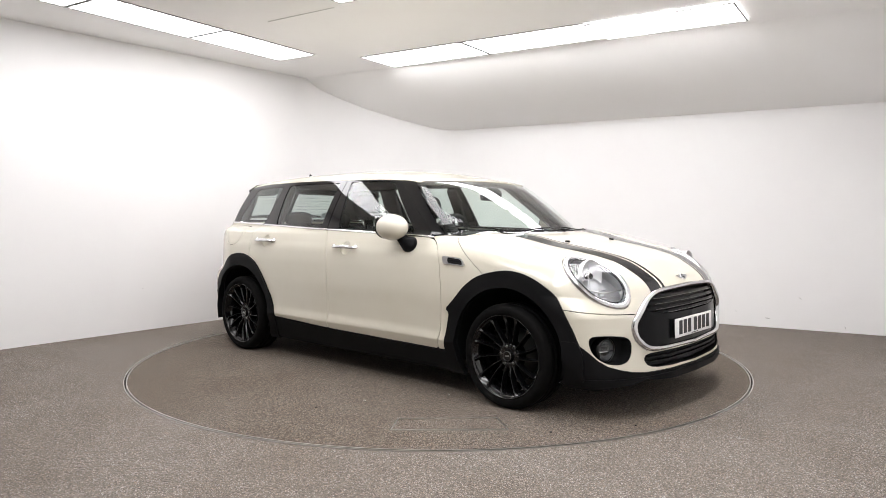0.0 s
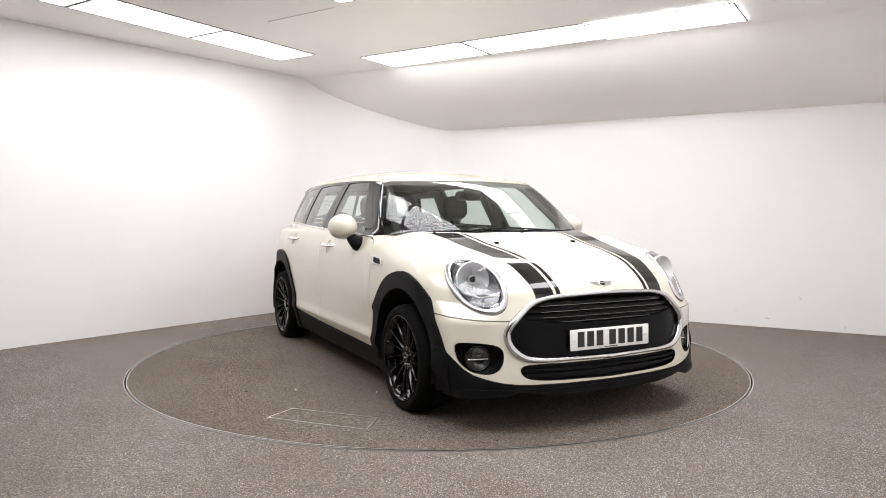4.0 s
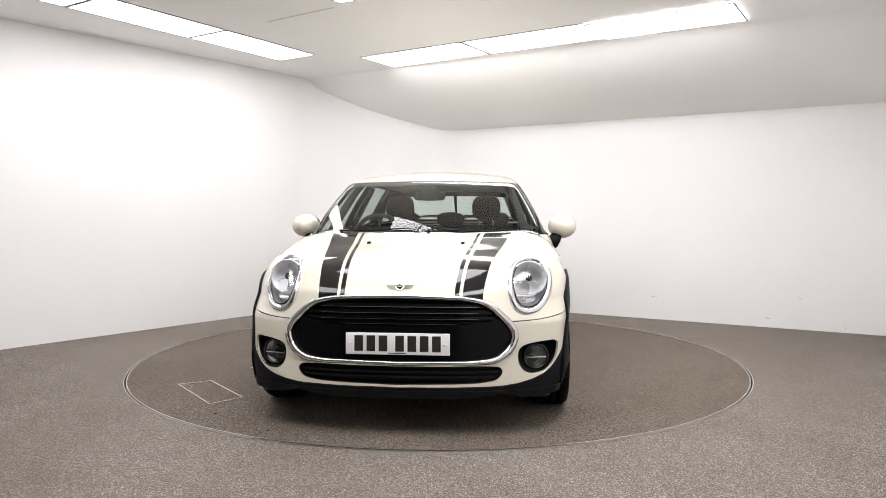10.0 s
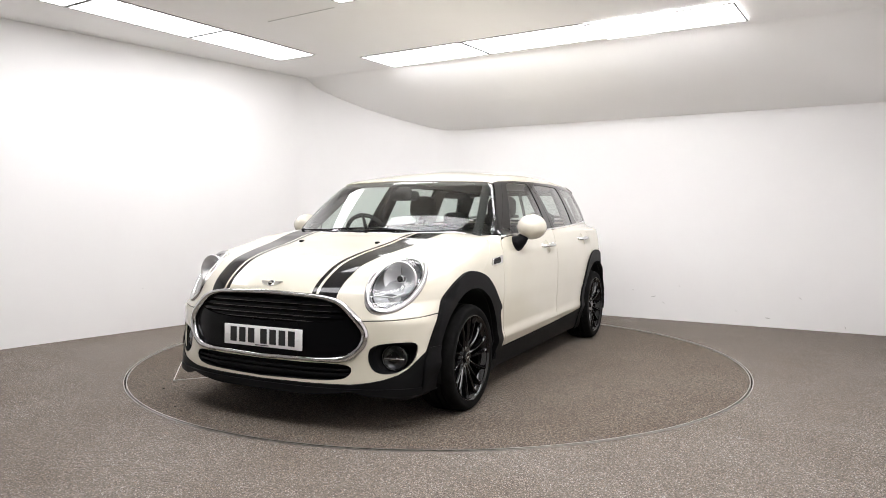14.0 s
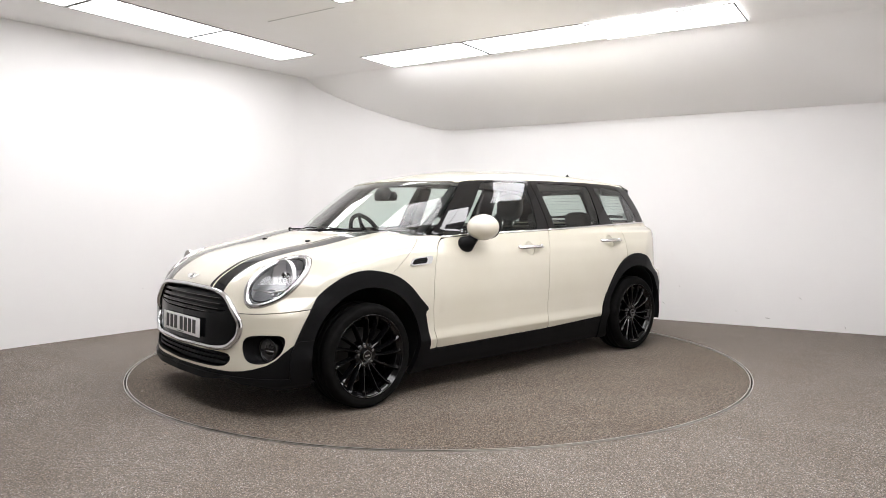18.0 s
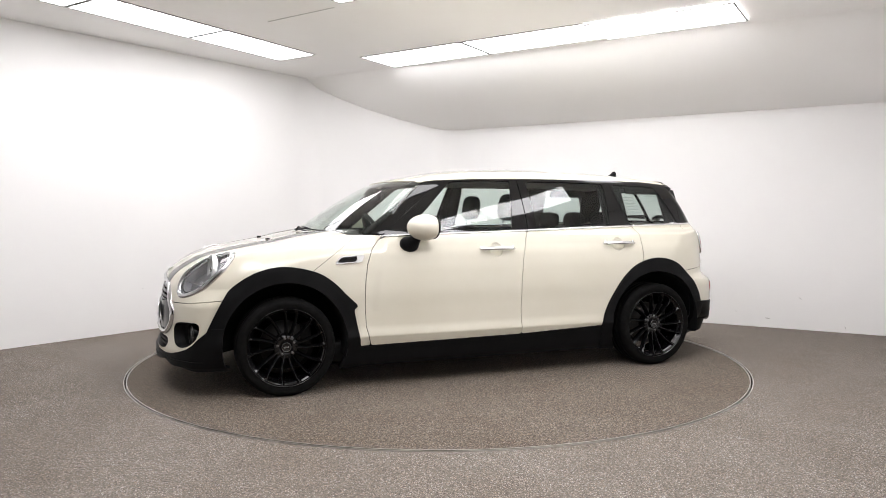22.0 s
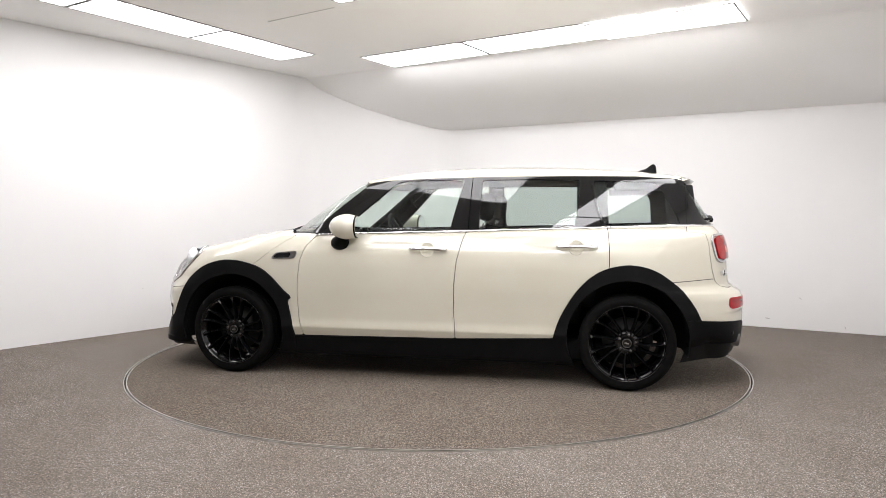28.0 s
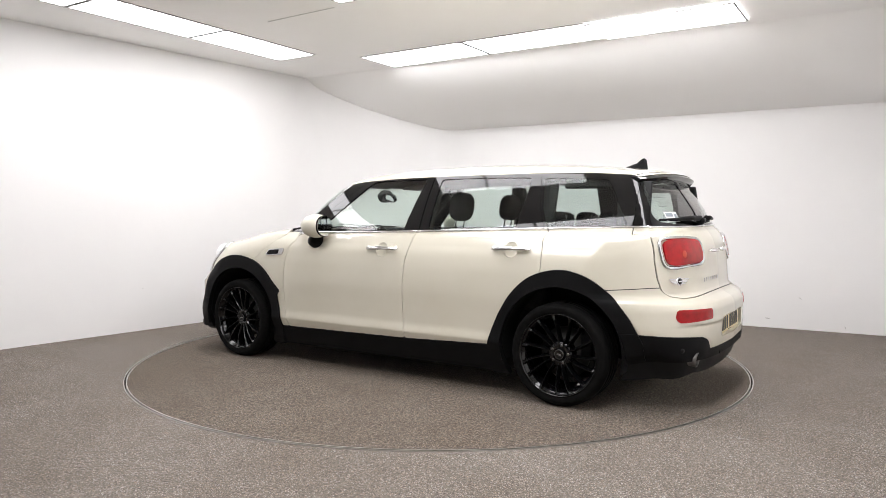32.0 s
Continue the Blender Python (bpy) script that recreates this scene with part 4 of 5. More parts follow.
def tube(points, radius, n=8, ends=True, squash=1.0, ref=(0, 0, 1)):
    """A round bar along a line of points; radius one number or one a point."""
    pts = [Vector(p) for p in points]
    rs = radius if isinstance(radius, (list, tuple)) else [radius] * len(pts)
    verts, faces = [], []
    for i, p in enumerate(pts):
        d = (pts[min(i + 1, len(pts) - 1)] - pts[max(i - 1, 0)]).normalized()
        u = d.cross(Vector(ref))
        u = u.normalized() if u.length > 1e-3 else Vector((1, 0, 0))
        w = u.cross(d).normalized()
        for k in range(n):
            a = 2 * math.pi * k / n
            verts.append(p + u * (rs[i] * math.cos(a)) + w * (rs[i] * squash * math.sin(a)))
    for i in range(len(pts) - 1):
        faces += [(i * n + k, i * n + (k + 1) % n, (i + 1) * n + (k + 1) % n, (i + 1) * n + k) for k in range(n)]
    if ends:
        faces += [tuple(range(n))[::-1], tuple(range((len(pts) - 1) * n, len(pts) * n))]
    return verts, faces


def tube_mesh(name, points, radius, mat, **more):
    return mesh_of(name, *tube(points, radius, **more), mat, True)


add("fuel_flap", PAINT, FLAP, gap=GAP, mirror=1, label="cream painted fuel flap")
for side in (0, 1):
    f, r, b = doors[side]
    # a slim bright bead along the waist
    def waist(x0, x1, n=26):
        return [(x, (-1 if side else 1) * (on_skin(x, belt_z(x) + 0.002) + 0.002), belt_z(x) + 0.003) for x in np.linspace(x0, x1, n)]
    for (x0, x1), owner in (((0.735, -0.309), f), ((-0.314, -1.208), r), ((-1.213, -1.80), None)):
        part("waist_trim", tube_mesh("waist_trim", waist(x0, x1), 0.0062, CHROME, n=8, squash=1.25), owner or car, "thin chrome waist strip")
    part("waist_trim", tube_mesh("waist_trim", [(on_tail(y, 1.033) - 0.001, (-1 if side else 1) * y, 1.033) for y in np.linspace(0.006, 0.685, 16)], 0.006, CHROME, n=8), b, "thin chrome strip under the boot window")

# the black cowl strip and the bright bead along the bonnet's back edge
def cowl_point(y, back, up):
    x = float(np.interp(abs(y), [0, 0.3, 0.5, 0.65, 0.75], [1.148, 1.118, 1.055, 0.975, 0.915])) - back
    return (x, y, on_top(x, y) + up)
part("cowl", tube_mesh("cowl", [cowl_point(y, 0.014, -0.001) for y in np.linspace(-0.66, 0.66, 41)], 0.013, PLASTIC, n=8, squash=0.45), car, "black plastic cowl under the windscreen")
part("cowl_trim", tube_mesh("cowl_trim", [cowl_point(y, 0.001, 0.0005) for y in np.linspace(-0.67, 0.67, 43)], 0.0042, CHROME, n=8), car, "thin bright trim behind the bonnet")

# ---- inner shell, dark, behind the gaps; headliner; floor pan; wheel wells
low_shell = without(lambda p: np.where(p[:, 1] >= 0, np.where(p[:, 0] > 0.85, cowl_line(p) - 0.004, -up_from_belt(p) + 0.006), 1), arch_hole_f, arch_hole_r, HEAD_OUT, grille_out, lower_in, fog_box, plate_zone)
add("inner_shell", SATIN_BLACK, low_shell, lift=-0.022, depth=0, mirror=2, label="dark inner body shell")
add("headliner", HEADLINER, without(roof_zone, BOOT), lift=-0.03, depth=-0.024, mirror=2, label="pale grey roof lining")
part("floor_pan", (bm_box((3.0, 1.36, 0.15), (0.05, 0, 0.21), 0.03), SATIN_BLACK), car)
part("floor_pan", (bm_box((1.75, 1.64, 0.06), (-0.02, 0, 0.19), 0.02), SATIN_BLACK), car)


def lathe(profile, n=48, arc=2 * math.pi, close=True):
    """Rings round the y axis: (radius, y)."""
    verts, faces = [], []
    m = n if close else n + 1
    for k in range(m):
        a = arc * k / n
        verts += [(r * math.cos(a), y, r * math.sin(a)) for r, y in profile]
    q = len(profile)
    for k in range(n):
        k2 = (k + 1) % m
        for j in range(q - 1):
            faces.append((k * q + j, k * q + j + 1, k2 * q + j + 1, k2 * q + j))
    return verts, faces


def lathe_mesh(name, profile, mat, n=48, sharp=False, **more):
    v, f = lathe(profile, n, **more)
    me = mesh_of(name, v, f, mat, True)
    if sharp:
        bm = bmesh.new()
        bm.from_mesh(me)
        bmesh.ops.recalc_face_normals(bm, faces=bm.faces)
        bm.to_mesh(me)
        bm.free()
        me.set_sharp_from_angle(angle=radians(35))
    return me


def facing(p, n, spin=0.0, up=(0, 0, 1)):
    """A pose at p whose local -y... local y axis points along n."""
    n = Vector(n).normalized()
    x = n.cross(Vector(up)).normalized()
    z = x.cross(n).normalized()
    m = Matrix((x, n, z)).transposed().to_4x4()
    return Matrix.Translation(p) @ m @ Matrix.Rotation(radians(spin), 4, "Y")


def bake(me, m):
    me.transform(m)
    return me


def mirrored(me, name):
    """The same mesh on the car's right."""
    c = me.copy()
    c.name = name
    c.transform(Matrix.Diagonal((1, -1, 1, 1)))
    c.flip_normals()
    return c


def pair(name, me, label="", parent=None):
    """A part on the left and its mirror image on the right; returns both."""
    a = part(name, me, parent[0] if parent else car, label)
    b = part(name, mirrored(me, name), parent[1] if parent else car, label)
    return a, b


# wheel wells: arched liners
well = lathe_mesh("wheel_well", [(0.376, 0.0), (0.376, 0.33), (0.02, 0.33)], SATIN_BLACK, 40, arc=math.pi * 1.16, close=False)
for x in (AXLE, -AXLE):
    for s in (1, -1):
        me = well.copy()
        me.transform(Matrix.Rotation(radians(14), 4, "Y"))
        me.transform(Matrix.Diagonal((1, -s, 1, 1)))
        me.transform(Matrix.Translation((x, s * 0.868, HUB_Z + 0.02)))
        part("wheel_well", me, car, "dark wheel-well liner")


# ---- wheels: fifteen slim black spokes
def wheel_meshes():
    groove = [(0.296, -0.085), (0.2995, -0.072), (0.300, -0.050), (0.292, -0.047), (0.292, -0.039), (0.300, -0.036), (0.300, -0.005), (0.292, -0.004), (0.292, 0.004), (0.300, 0.005), (0.300, 0.036), (0.292, 0.039), (0.292, 0.047), (0.300, 0.050), (0.2995, 0.072), (0.296, 0.085)]
    tyre = [(0.228, -0.098), (0.245, -0.110), (0.268, -0.113), (0.286, -0.104)] + groove + [(0.288, 0.100), (0.279, 0.109), (0.266, 0.1125), (0.262, 0.1115), (0.252, 0.1120), (0.244, 0.1090), (0.239, 0.105), (0.236, 0.098)]
    out = {"tyre": lathe_mesh("tyre", tyre, RUBBER, 72)}
    out["wheel"] = lathe_mesh("wheel", [(0.196, -0.10), (0.200, -0.02), (0.204, 0.045), (0.214, 0.078), (0.226, 0.090), (0.233, 0.097), (0.238, 0.101), (0.2395, 0.107), (0.237, 0.111), (0.2335, 0.108), (0.228, 0.098)], RIM_BLACK, 72)
    # one spoke: a tapering blade, dished towards the hub
    bm = bmesh.new()
    rows = []
    steps = [(0.040, 0.064, 0.0105, 0.000), (0.066, 0.072, 0.0085, 0.003), (0.105, 0.081, 0.0068, 0.005), (0.150, 0.088, 0.0064, 0.002), (0.190, 0.093, 0.0068, -0.002), (0.208, 0.096, 0.0085, -0.007), (0.222, 0.099, 0.0130, -0.012), (0.236, 0.101, 0.0170, -0.013)]
    for r, y, w, off in steps:
        rows.append([bm.verts.new(p) for p in ((r, y - 0.036, -w * 1.7 + off), (r, y - 0.009, -w + off), (r, y, -w * 0.22 + off), (r, y, w * 0.22 + off), (r, y - 0.009, w + off), (r, y - 0.036, w * 1.7 + off))])
    for a, b in zip(rows, rows[1:]):
        for k in range(5):
            bm.faces.new((a[k], a[k + 1], b[k + 1], b[k]))
        bm.faces.new((a[5], a[0], b[0], b[5]))
    bmesh.ops.recalc_face_normals(bm, faces=bm.faces)
    for f in bm.faces:
        f.smooth = True
    me = bpy.data.meshes.new("spoke")
    bm.to_mesh(me)
    bm.free()
    me.materials.append(RIM_BLACK)
    me.set_sharp_from_angle(angle=radians(22))
    out["spoke"] = me
    out["hub"] = lathe_mesh("hub", [(0.078, 0.0), (0.078, 0.052), (0.070, 0.066), (0.050, 0.068), (0.034, 0.066), (0.030, 0.062), (0.0, 0.062)], RIM_BLACK, 40)
    out["centre_cap"] = lathe_mesh("centre_cap", [(0.031, 0.060), (0.031, 0.076), (0.028, 0.079), (0.024, 0.078), (0.0, 0.079)], GLOSS_BLACK, 32)
    out["cap_ring"] = lathe_mesh("cap_ring", [(0.0285, 0.0785), (0.028, 0.0800), (0.0262, 0.0800), (0.0257, 0.0785)], EXHAUST, 32)
    bars = bmesh.new()
    for k in range(4):
        bmesh.ops.create_cube(bars, size=1, matrix=Matrix.Translation((-0.0105 + 0.007 * k, 0.0795, 0)) @ Matrix.Diagonal((0.0035, 0.001, 0.008, 1)))
    me = bpy.data.meshes.new("cap_mark")
    bars.to_mesh(me)
    bars.free()
    me.materials.append(BRUSHED)
    out["cap_mark"] = me
    out["bolt"] = lathe_mesh("bolt", [(0.0095, 0.045), (0.0095, 0.066), (0.0075, 0.069), (0.0, 0.069)], EXHAUST, 6)
    out["brake_disc"] = lathe_mesh("brake_disc", [(0.06, 0.0), (0.075, -0.012), (0.150, -0.012), (0.150, -0.034), (0.05, -0.034)], STEEL, 48)
    out["valve"] = tube_mesh("valve", [(0.196, 0.085, 0), (0.182, 0.095, 0)], 0.004, RUBBER)
    return out


WHEEL = wheel_meshes()
caliper = bm_box((0.07, 0.07, 0.15), (0, 0, 0), 0.015)
caliper_me = bpy.data.meshes.new("caliper")
caliper.to_mesh(caliper_me)
caliper.free()
caliper_me.materials.append(SATIN_BLACK)
for x, spin in ((AXLE, 8.0), (-AXLE, -12.0)):
    for s in (1, -1):
        turn = pose(0, 0, 0, 0, 0, 0 if s > 0 else 180)
        w = part("wheel", WHEEL["wheel"], car, "gloss black fifteen-spoke alloy wheel")
        w.matrix_basis = pose(x, s * 0.772, HUB_Z) @ turn @ pose(0, 0, 0, 0, spin, 0)
        part("tyre", WHEEL["tyre"], w, "black low-profile tyre")
        for k in range(15):
            part("spoke", WHEEL["spoke"], w).matrix_basis = pose(0, 0, 0, 0, 24.0 * k + (0, 2.2, -2.2)[k % 3], 0)
        part("hub", WHEEL["hub"], w)
        part("centre_cap", WHEEL["centre_cap"], w, "black centre cap with a bright ring")
        part("cap_ring", WHEEL["cap_ring"], w)
        part("cap_mark", WHEEL["cap_mark"], w)
        part("valve", WHEEL["valve"], w)
        for k in range(5):
            a = radians(72 * k + 18)
            part("bolt", WHEEL["bolt"], w, "steel wheel bolt").matrix_basis = pose(0.052 * math.cos(a), 0, 0.052 * math.sin(a))
        part("brake_disc", WHEEL["brake_disc"], w, "grey steel brake disc")
        c = part("caliper", caliper_me, car)
        c.matrix_basis = pose(x - 0.13, s * 0.735, HUB_Z + 0.05)

# ---- front: grille, intake, plate, lamps, badge, stripes
edge = [(on_nose(y, z) + 0.001, y, z) for y, z in GRILLE_MID]
edge = [(on_nose(0.0, 0.694) + 0.001, 0.0, 0.694)] + edge + [(on_nose(0.0, 0.365) + 0.001, 0.0, 0.365)]
edge = edge + [(x, -y, z) for x, y, z in edge[-2:0:-1]]
grille = part("grille_frame", tube_mesh("grille_frame", edge + edge[:2], [0.0115 + 0.0085 * min(max((abs(q[1]) - 0.36) / 0.18, 0), 1) for q in edge + edge[:2]], RING_CHROME, n=12, ends=False, ref=(1, 0, 0)), car, "thick chrome grille surround")
add("grille_back", SATIN_BLACK, grille_in, grille, lift=-0.055, depth=-0.06, mirror=2)
smile = lambda p: np.interp(p[:, 1], [0, 0.2, 0.35, 0.45, 0.52, 0.6], [0.548, 0.550, 0.557, 0.572, 0.596, 0.62])
add("grille_panel", GRILLE_BLACK, both(grille_in, lambda p: p[:, 2] - smile(p)), grille, lift=-0.010, depth=0.03, mirror=2, label="gloss black lower grille panel")
for z in (0.652, 0.622, 0.592, 0.566):
    add("grille_slat", GRILLE_BLACK, both(grille_in, band_z(lambda p: z - 0.02 * p[:, 1] ** 2, 0.0085), lambda p: smile(p) - p[:, 2] + 0.004), grille, lift=-0.012, depth=0.035, mirror=2, label="gloss black grille slat")
    add("slat_edge", EXHAUST, both(grille_in, band_z(lambda p: z - 0.0065 - 0.02 * p[:, 1] ** 2, 0.0013), lambda p: smile(p) - p[:, 2] + 0.004, lambda p: p[:, 1] - 0.40), grille, lift=-0.0105, depth=0.003, mirror=2)
intake = add("lower_intake", SATIN_BLACK, lower_in, lift=-0.05, depth=-0.05, mirror=2, label="black lower air intake")
for z in (0.322, 0.298):
    add("intake_bar", PLASTIC, both(lower_in, band_z(lambda p: z, 0.006)), intake, lift=-0.012, depth=0.02, mirror=2)


def bars_mesh(name, rows, thick, mat):
    """Plain upright bars: (x, z, width, height) on a flat face, local y outwards."""
    bm = bmesh.new()
    for x, z, w, h in rows:
        bmesh.ops.create_cube(bm, size=1, matrix=Matrix.Translation((x, thick / 2, z)) @ Matrix.Diagonal((w, thick, h, 1)))
    me = bpy.data.meshes.new(name)
    bm.to_mesh(me)
    bm.free()
    me.materials.append(mat)
    return me


def number_plate(at, mat, label):
    plate = part("number_plate", (bm_box((0.520, 0.008, 0.108), (0, 0.004, 0), 0.003), mat), car, label)
    plate.matrix_basis = at
    xs = [-0.194, -0.133, -0.072, -0.011, 0.072, 0.133, 0.194]
    for x in xs:
        part("character_bar", bars_mesh("character_bar", [(x, 0.002, 0.043, 0.078)], 0.0012, INK), plate, "plain dark bar").matrix_basis = pose(0, 0.008, 0)
    part("maker_line", bars_mesh("maker_line", [(0.0, -0.046, 0.09, 0.004)], 0.001, INK), plate).matrix_basis = pose(0, 0.008, 0)
    for x in (-0.235, 0.235):
        part("fixing", lathe_mesh("fixing", [(0.006, 0.0), (0.006, 0.003), (0.0, 0.004)], PAPER, 12), plate).matrix_basis = pose(x, 0.008, 0)
    return plate


number_plate(facing((on_nose(0.0, 0.462) - 0.002, 0, 0.462), (1, 0, 0.03)), WHITE_PLATE, "white front number plate with plain dark bars")

for side in (0, 1):
    s = 1 if side == 0 else -1
    ring = [tuple((on_lamp(y, z) - LAMP_N * 0.003) * np.array([1, s, 1])) for y, z in HEAD_RIM]
    bezel = part("headlamp", tube_mesh("headlamp", ring + ring[:2], 0.0175, RING_CHROME, n=12, ends=False, ref=(1, 0, 0)), car, "round headlamp with thick chrome surround")
    inner = [tuple((on_lamp(y, z) - LAMP_N * 0.001) * np.array([1, s, 1])) for y, z in oval(0.650, 0.742, 0.090, 0.107, 8, 48)]
    part("inner_ring", tube_mesh("inner_ring", inner + inner[:2], 0.0042, GLOSS_BLACK, n=8, ends=False, ref=(1, 0, 0)), bezel, "thin black ring inside the surround")
    add("housing", LAMP_SILVER, HEAD_MID, bezel, lift=-0.075, depth=-0.078, mirror=side, label="silver lamp housing")
    add("lens", LENS, HEAD_MID, bezel, lift=0.004, depth=0, mirror=side, label="clear lamp lens")
    s = 1 if side == 0 else -1
    c = Vector((1.742, s * 0.652, 0.765))
    aim = (0.95, s * 0.10, 0.10)
    m = facing(c, aim)
    for nm, me, lb in (("reflector", lathe_mesh("reflector", [(0.012, -0.045), (0.035, -0.034), (0.058, -0.012), (0.073, 0.018), (0.077, 0.022), (0.079, 0.016), (0.074, -0.01)], REFLECTOR, 40), "bright round reflector"),
                       ("bulb_cap", lathe_mesh("bulb_cap", [(0.014, -0.02), (0.014, 0.012), (0.011, 0.017), (0.0, 0.018)], TRIM_GREY, 24), "dark bulb cap"),
                       ("cap_rim", lathe_mesh("cap_rim", [(0.017, 0.004), (0.017, 0.010), (0.0135, 0.012)], CHROME, 24), "")):
        part(nm, me, bezel, lb).matrix_basis = m @ Matrix.Diagonal((1.18, 1, 1.18, 1))
    for k, ang in enumerate((25, 90, 155, 270)):
        a = radians(ang)
        part("reflector_rib", (bm_box((0.050, 0.006, 0.004), (0.047, -0.004, 0), 0.0015), CHROME), bezel).matrix_basis = m @ pose(0, 0, 0, 0, ang, 0)
    # indicator bowl below, inner side
    low = Vector((1.815, s * 0.625, 0.668))
    part("indicator", lathe_mesh("indicator", [(0.0, -0.03), (0.022, -0.022), (0.033, -0.004), (0.036, 0.0), (0.037, -0.006)], REFLECTOR, 28), bezel, "small bright indicator bowl").matrix_basis = facing(low, (1, s * 0.15, 0.25)) @ Matrix.Diagonal((1.7, 1, 0.7, 1))
    part("indicator_bulb", lathe_mesh("indicator_bulb", [(0.009, -0.015), (0.009, 0.0), (0.0, 0.008)], REFLECTOR, 14), bezel).matrix_basis = facing(low, (1, s * 0.15, 0.25))
    # a trim blade across the lamp
    part("lamp_blade", tube_mesh("lamp_blade", [(on_nose(0.560, 0.70) - 0.030, s * 0.560, 0.690), (on_nose(0.65, 0.69) - 0.035, s * 0.65, 0.676), (on_nose(0.735, 0.71) - 0.030, s * 0.735, 0.700)], 0.005, BRUSHED), bezel)
    # fog lamp in its pocket: painted walls, black insert
    back = lambda y, z: min(1.925 - (y - 0.56) * 0.36, on_nose(y, z) - 0.012)
    rim_pts = [(on_nose(y, z), y, z) for y, z in FOG_BOX]
    deep = [(back(y, z), y, z) for y, z in FOG_BOX]
    n = len(FOG_BOX)
    walls = mesh_of("pocket_wall", rim_pts + deep, [(i, (i + 1) % n, n + (i + 1) % n, n + i) for i in range(n)], PLASTIC, True)
    insert = mesh_of("fog_pocket", deep + [(back(y, z) - 0.035, 0.695 + (y - 0.695) * 0.8, 0.378 + (z - 0.378) * 0.8) for y, z in FOG_BOX], [(i, (i + 1) % n, n + (i + 1) % n, n + i) for i in range(n)] + [tuple(range(n, 2 * n))], PLASTIC, True)
    if side:
        walls, insert = mirrored(walls, "pocket_wall"), mirrored(insert, "fog_pocket")
    pocket = part("fog_pocket", insert, car, "black fog-lamp pocket")
    part("pocket_wall", walls, front_bumper)
    fl = facing((1.868, s * 0.686, 0.376), (0.97, s * 0.22, 0.0)) @ Matrix.Diagonal((1.25, 1.0, 1.25, 1))
    for nm, me, lb in (("fog_lamp", lathe_mesh("fog_lamp", [(0.056, -0.05), (0.056, 0.004), (0.052, 0.010), (0.047, 0.008), (0.046, 0.0)], GLOSS_BLACK, 36), "round clear fog lamp"),
                       ("fog_reflector", lathe_mesh("fog_reflector", [(0.0, -0.032), (0.022, -0.025), (0.040, -0.008), (0.047, 0.002)], FOG_BOWL, 36), ""),
                       ("fog_lens", lathe_mesh("fog_lens", [(0.047, 0.003), (0.036, 0.010), (0.018, 0.014), (0.0, 0.015)], LENS, 36), "")):
        part(nm, me, pocket, lb).matrix_basis = fl
    part("fog_divider", (bm_box((0.086, 0.012, 0.006), (0, 0.002, -0.004), 0.002), CHROME), pocket).matrix_basis = fl


def wings(at, scale, name, parent):
    """A winged round badge, drawn as plain shapes."""
    base = part(name, lathe_mesh(name, [(0.021, 0.0), (0.021, 0.004), (0.018, 0.0055), (0.0, 0.0055)], CHROME, 28), parent, "winged chrome badge, plain shapes")
    base.matrix_basis = at @ Matrix.Diagonal((scale, scale, scale, 1))
    part("badge_disc", lathe_mesh("badge_disc", [(0.0155, 0.0050), (0.0155, 0.0065), (0.0, 0.0068)], GLOSS_BLACK, 24), base)
    part("badge_bar", bars_mesh("badge_bar", [(0, 0, 0.024, 0.005)], 0.002, CHROME), base).matrix_basis = pose(0, 0.0062, 0)
    for s in (1, -1):
        for k, (z, l) in enumerate(((0.011, 0.052), (0.004, 0.046), (-0.003, 0.038), (-0.010, 0.028))):
            part("badge_feather", bars_mesh("badge_feather", [(s * (0.017 + l / 2), z, l, 0.0048)], 0.003, CHROME), base)
    return base


p = (on_nose(0.0, 0.735), 0.0, 0.735)
wings(facing(Vector(p) + normal_at(p) * 0.001, normal_at(p)), 1.05, "bonnet_badge", bonnet)

# bonnet stripes: a broad and a thin band each side
def band(a0, a1, b0, b1):
    def f(p):
        lo = np.interp(p[:, 0], [1.10, 1.25, 1.99], [a0 + (a0 - a1) * 0.2, a0, a1])
        hi = np.interp(p[:, 0], [1.10, 1.25, 1.99], [b0 + (b0 - b1) * 0.2, b0, b1])
        return lo, hi
    return both(lambda p: f(p)[0] - p[:, 1], lambda p: p[:, 1] - f(p)[1])
for side in (0, 1):
    add("bonnet_stripe", STRIPE, both(BONNET, band(0.385, 0.319, 0.535, 0.418)), bonnet, gap=0.0, lift=0.0012, depth=0.0012, mirror=side, label="broad black bonnet stripe")
    add("bonnet_stripe", STRIPE, both(BONNET, band(0.344, 0.279, 0.361, 0.302)), bonnet, gap=0.0, lift=0.0012, depth=0.0012, mirror=side, label="thin black bonnet stripe")
for s in (1, -1):
    part("washer_jet", (bm_box((0.030, 0.022, 0.014), (1.373, s * 0.278, on_top(1.373, 0.278) + 0.005), 0.005), PLASTIC), bonnet, "small black washer jet")

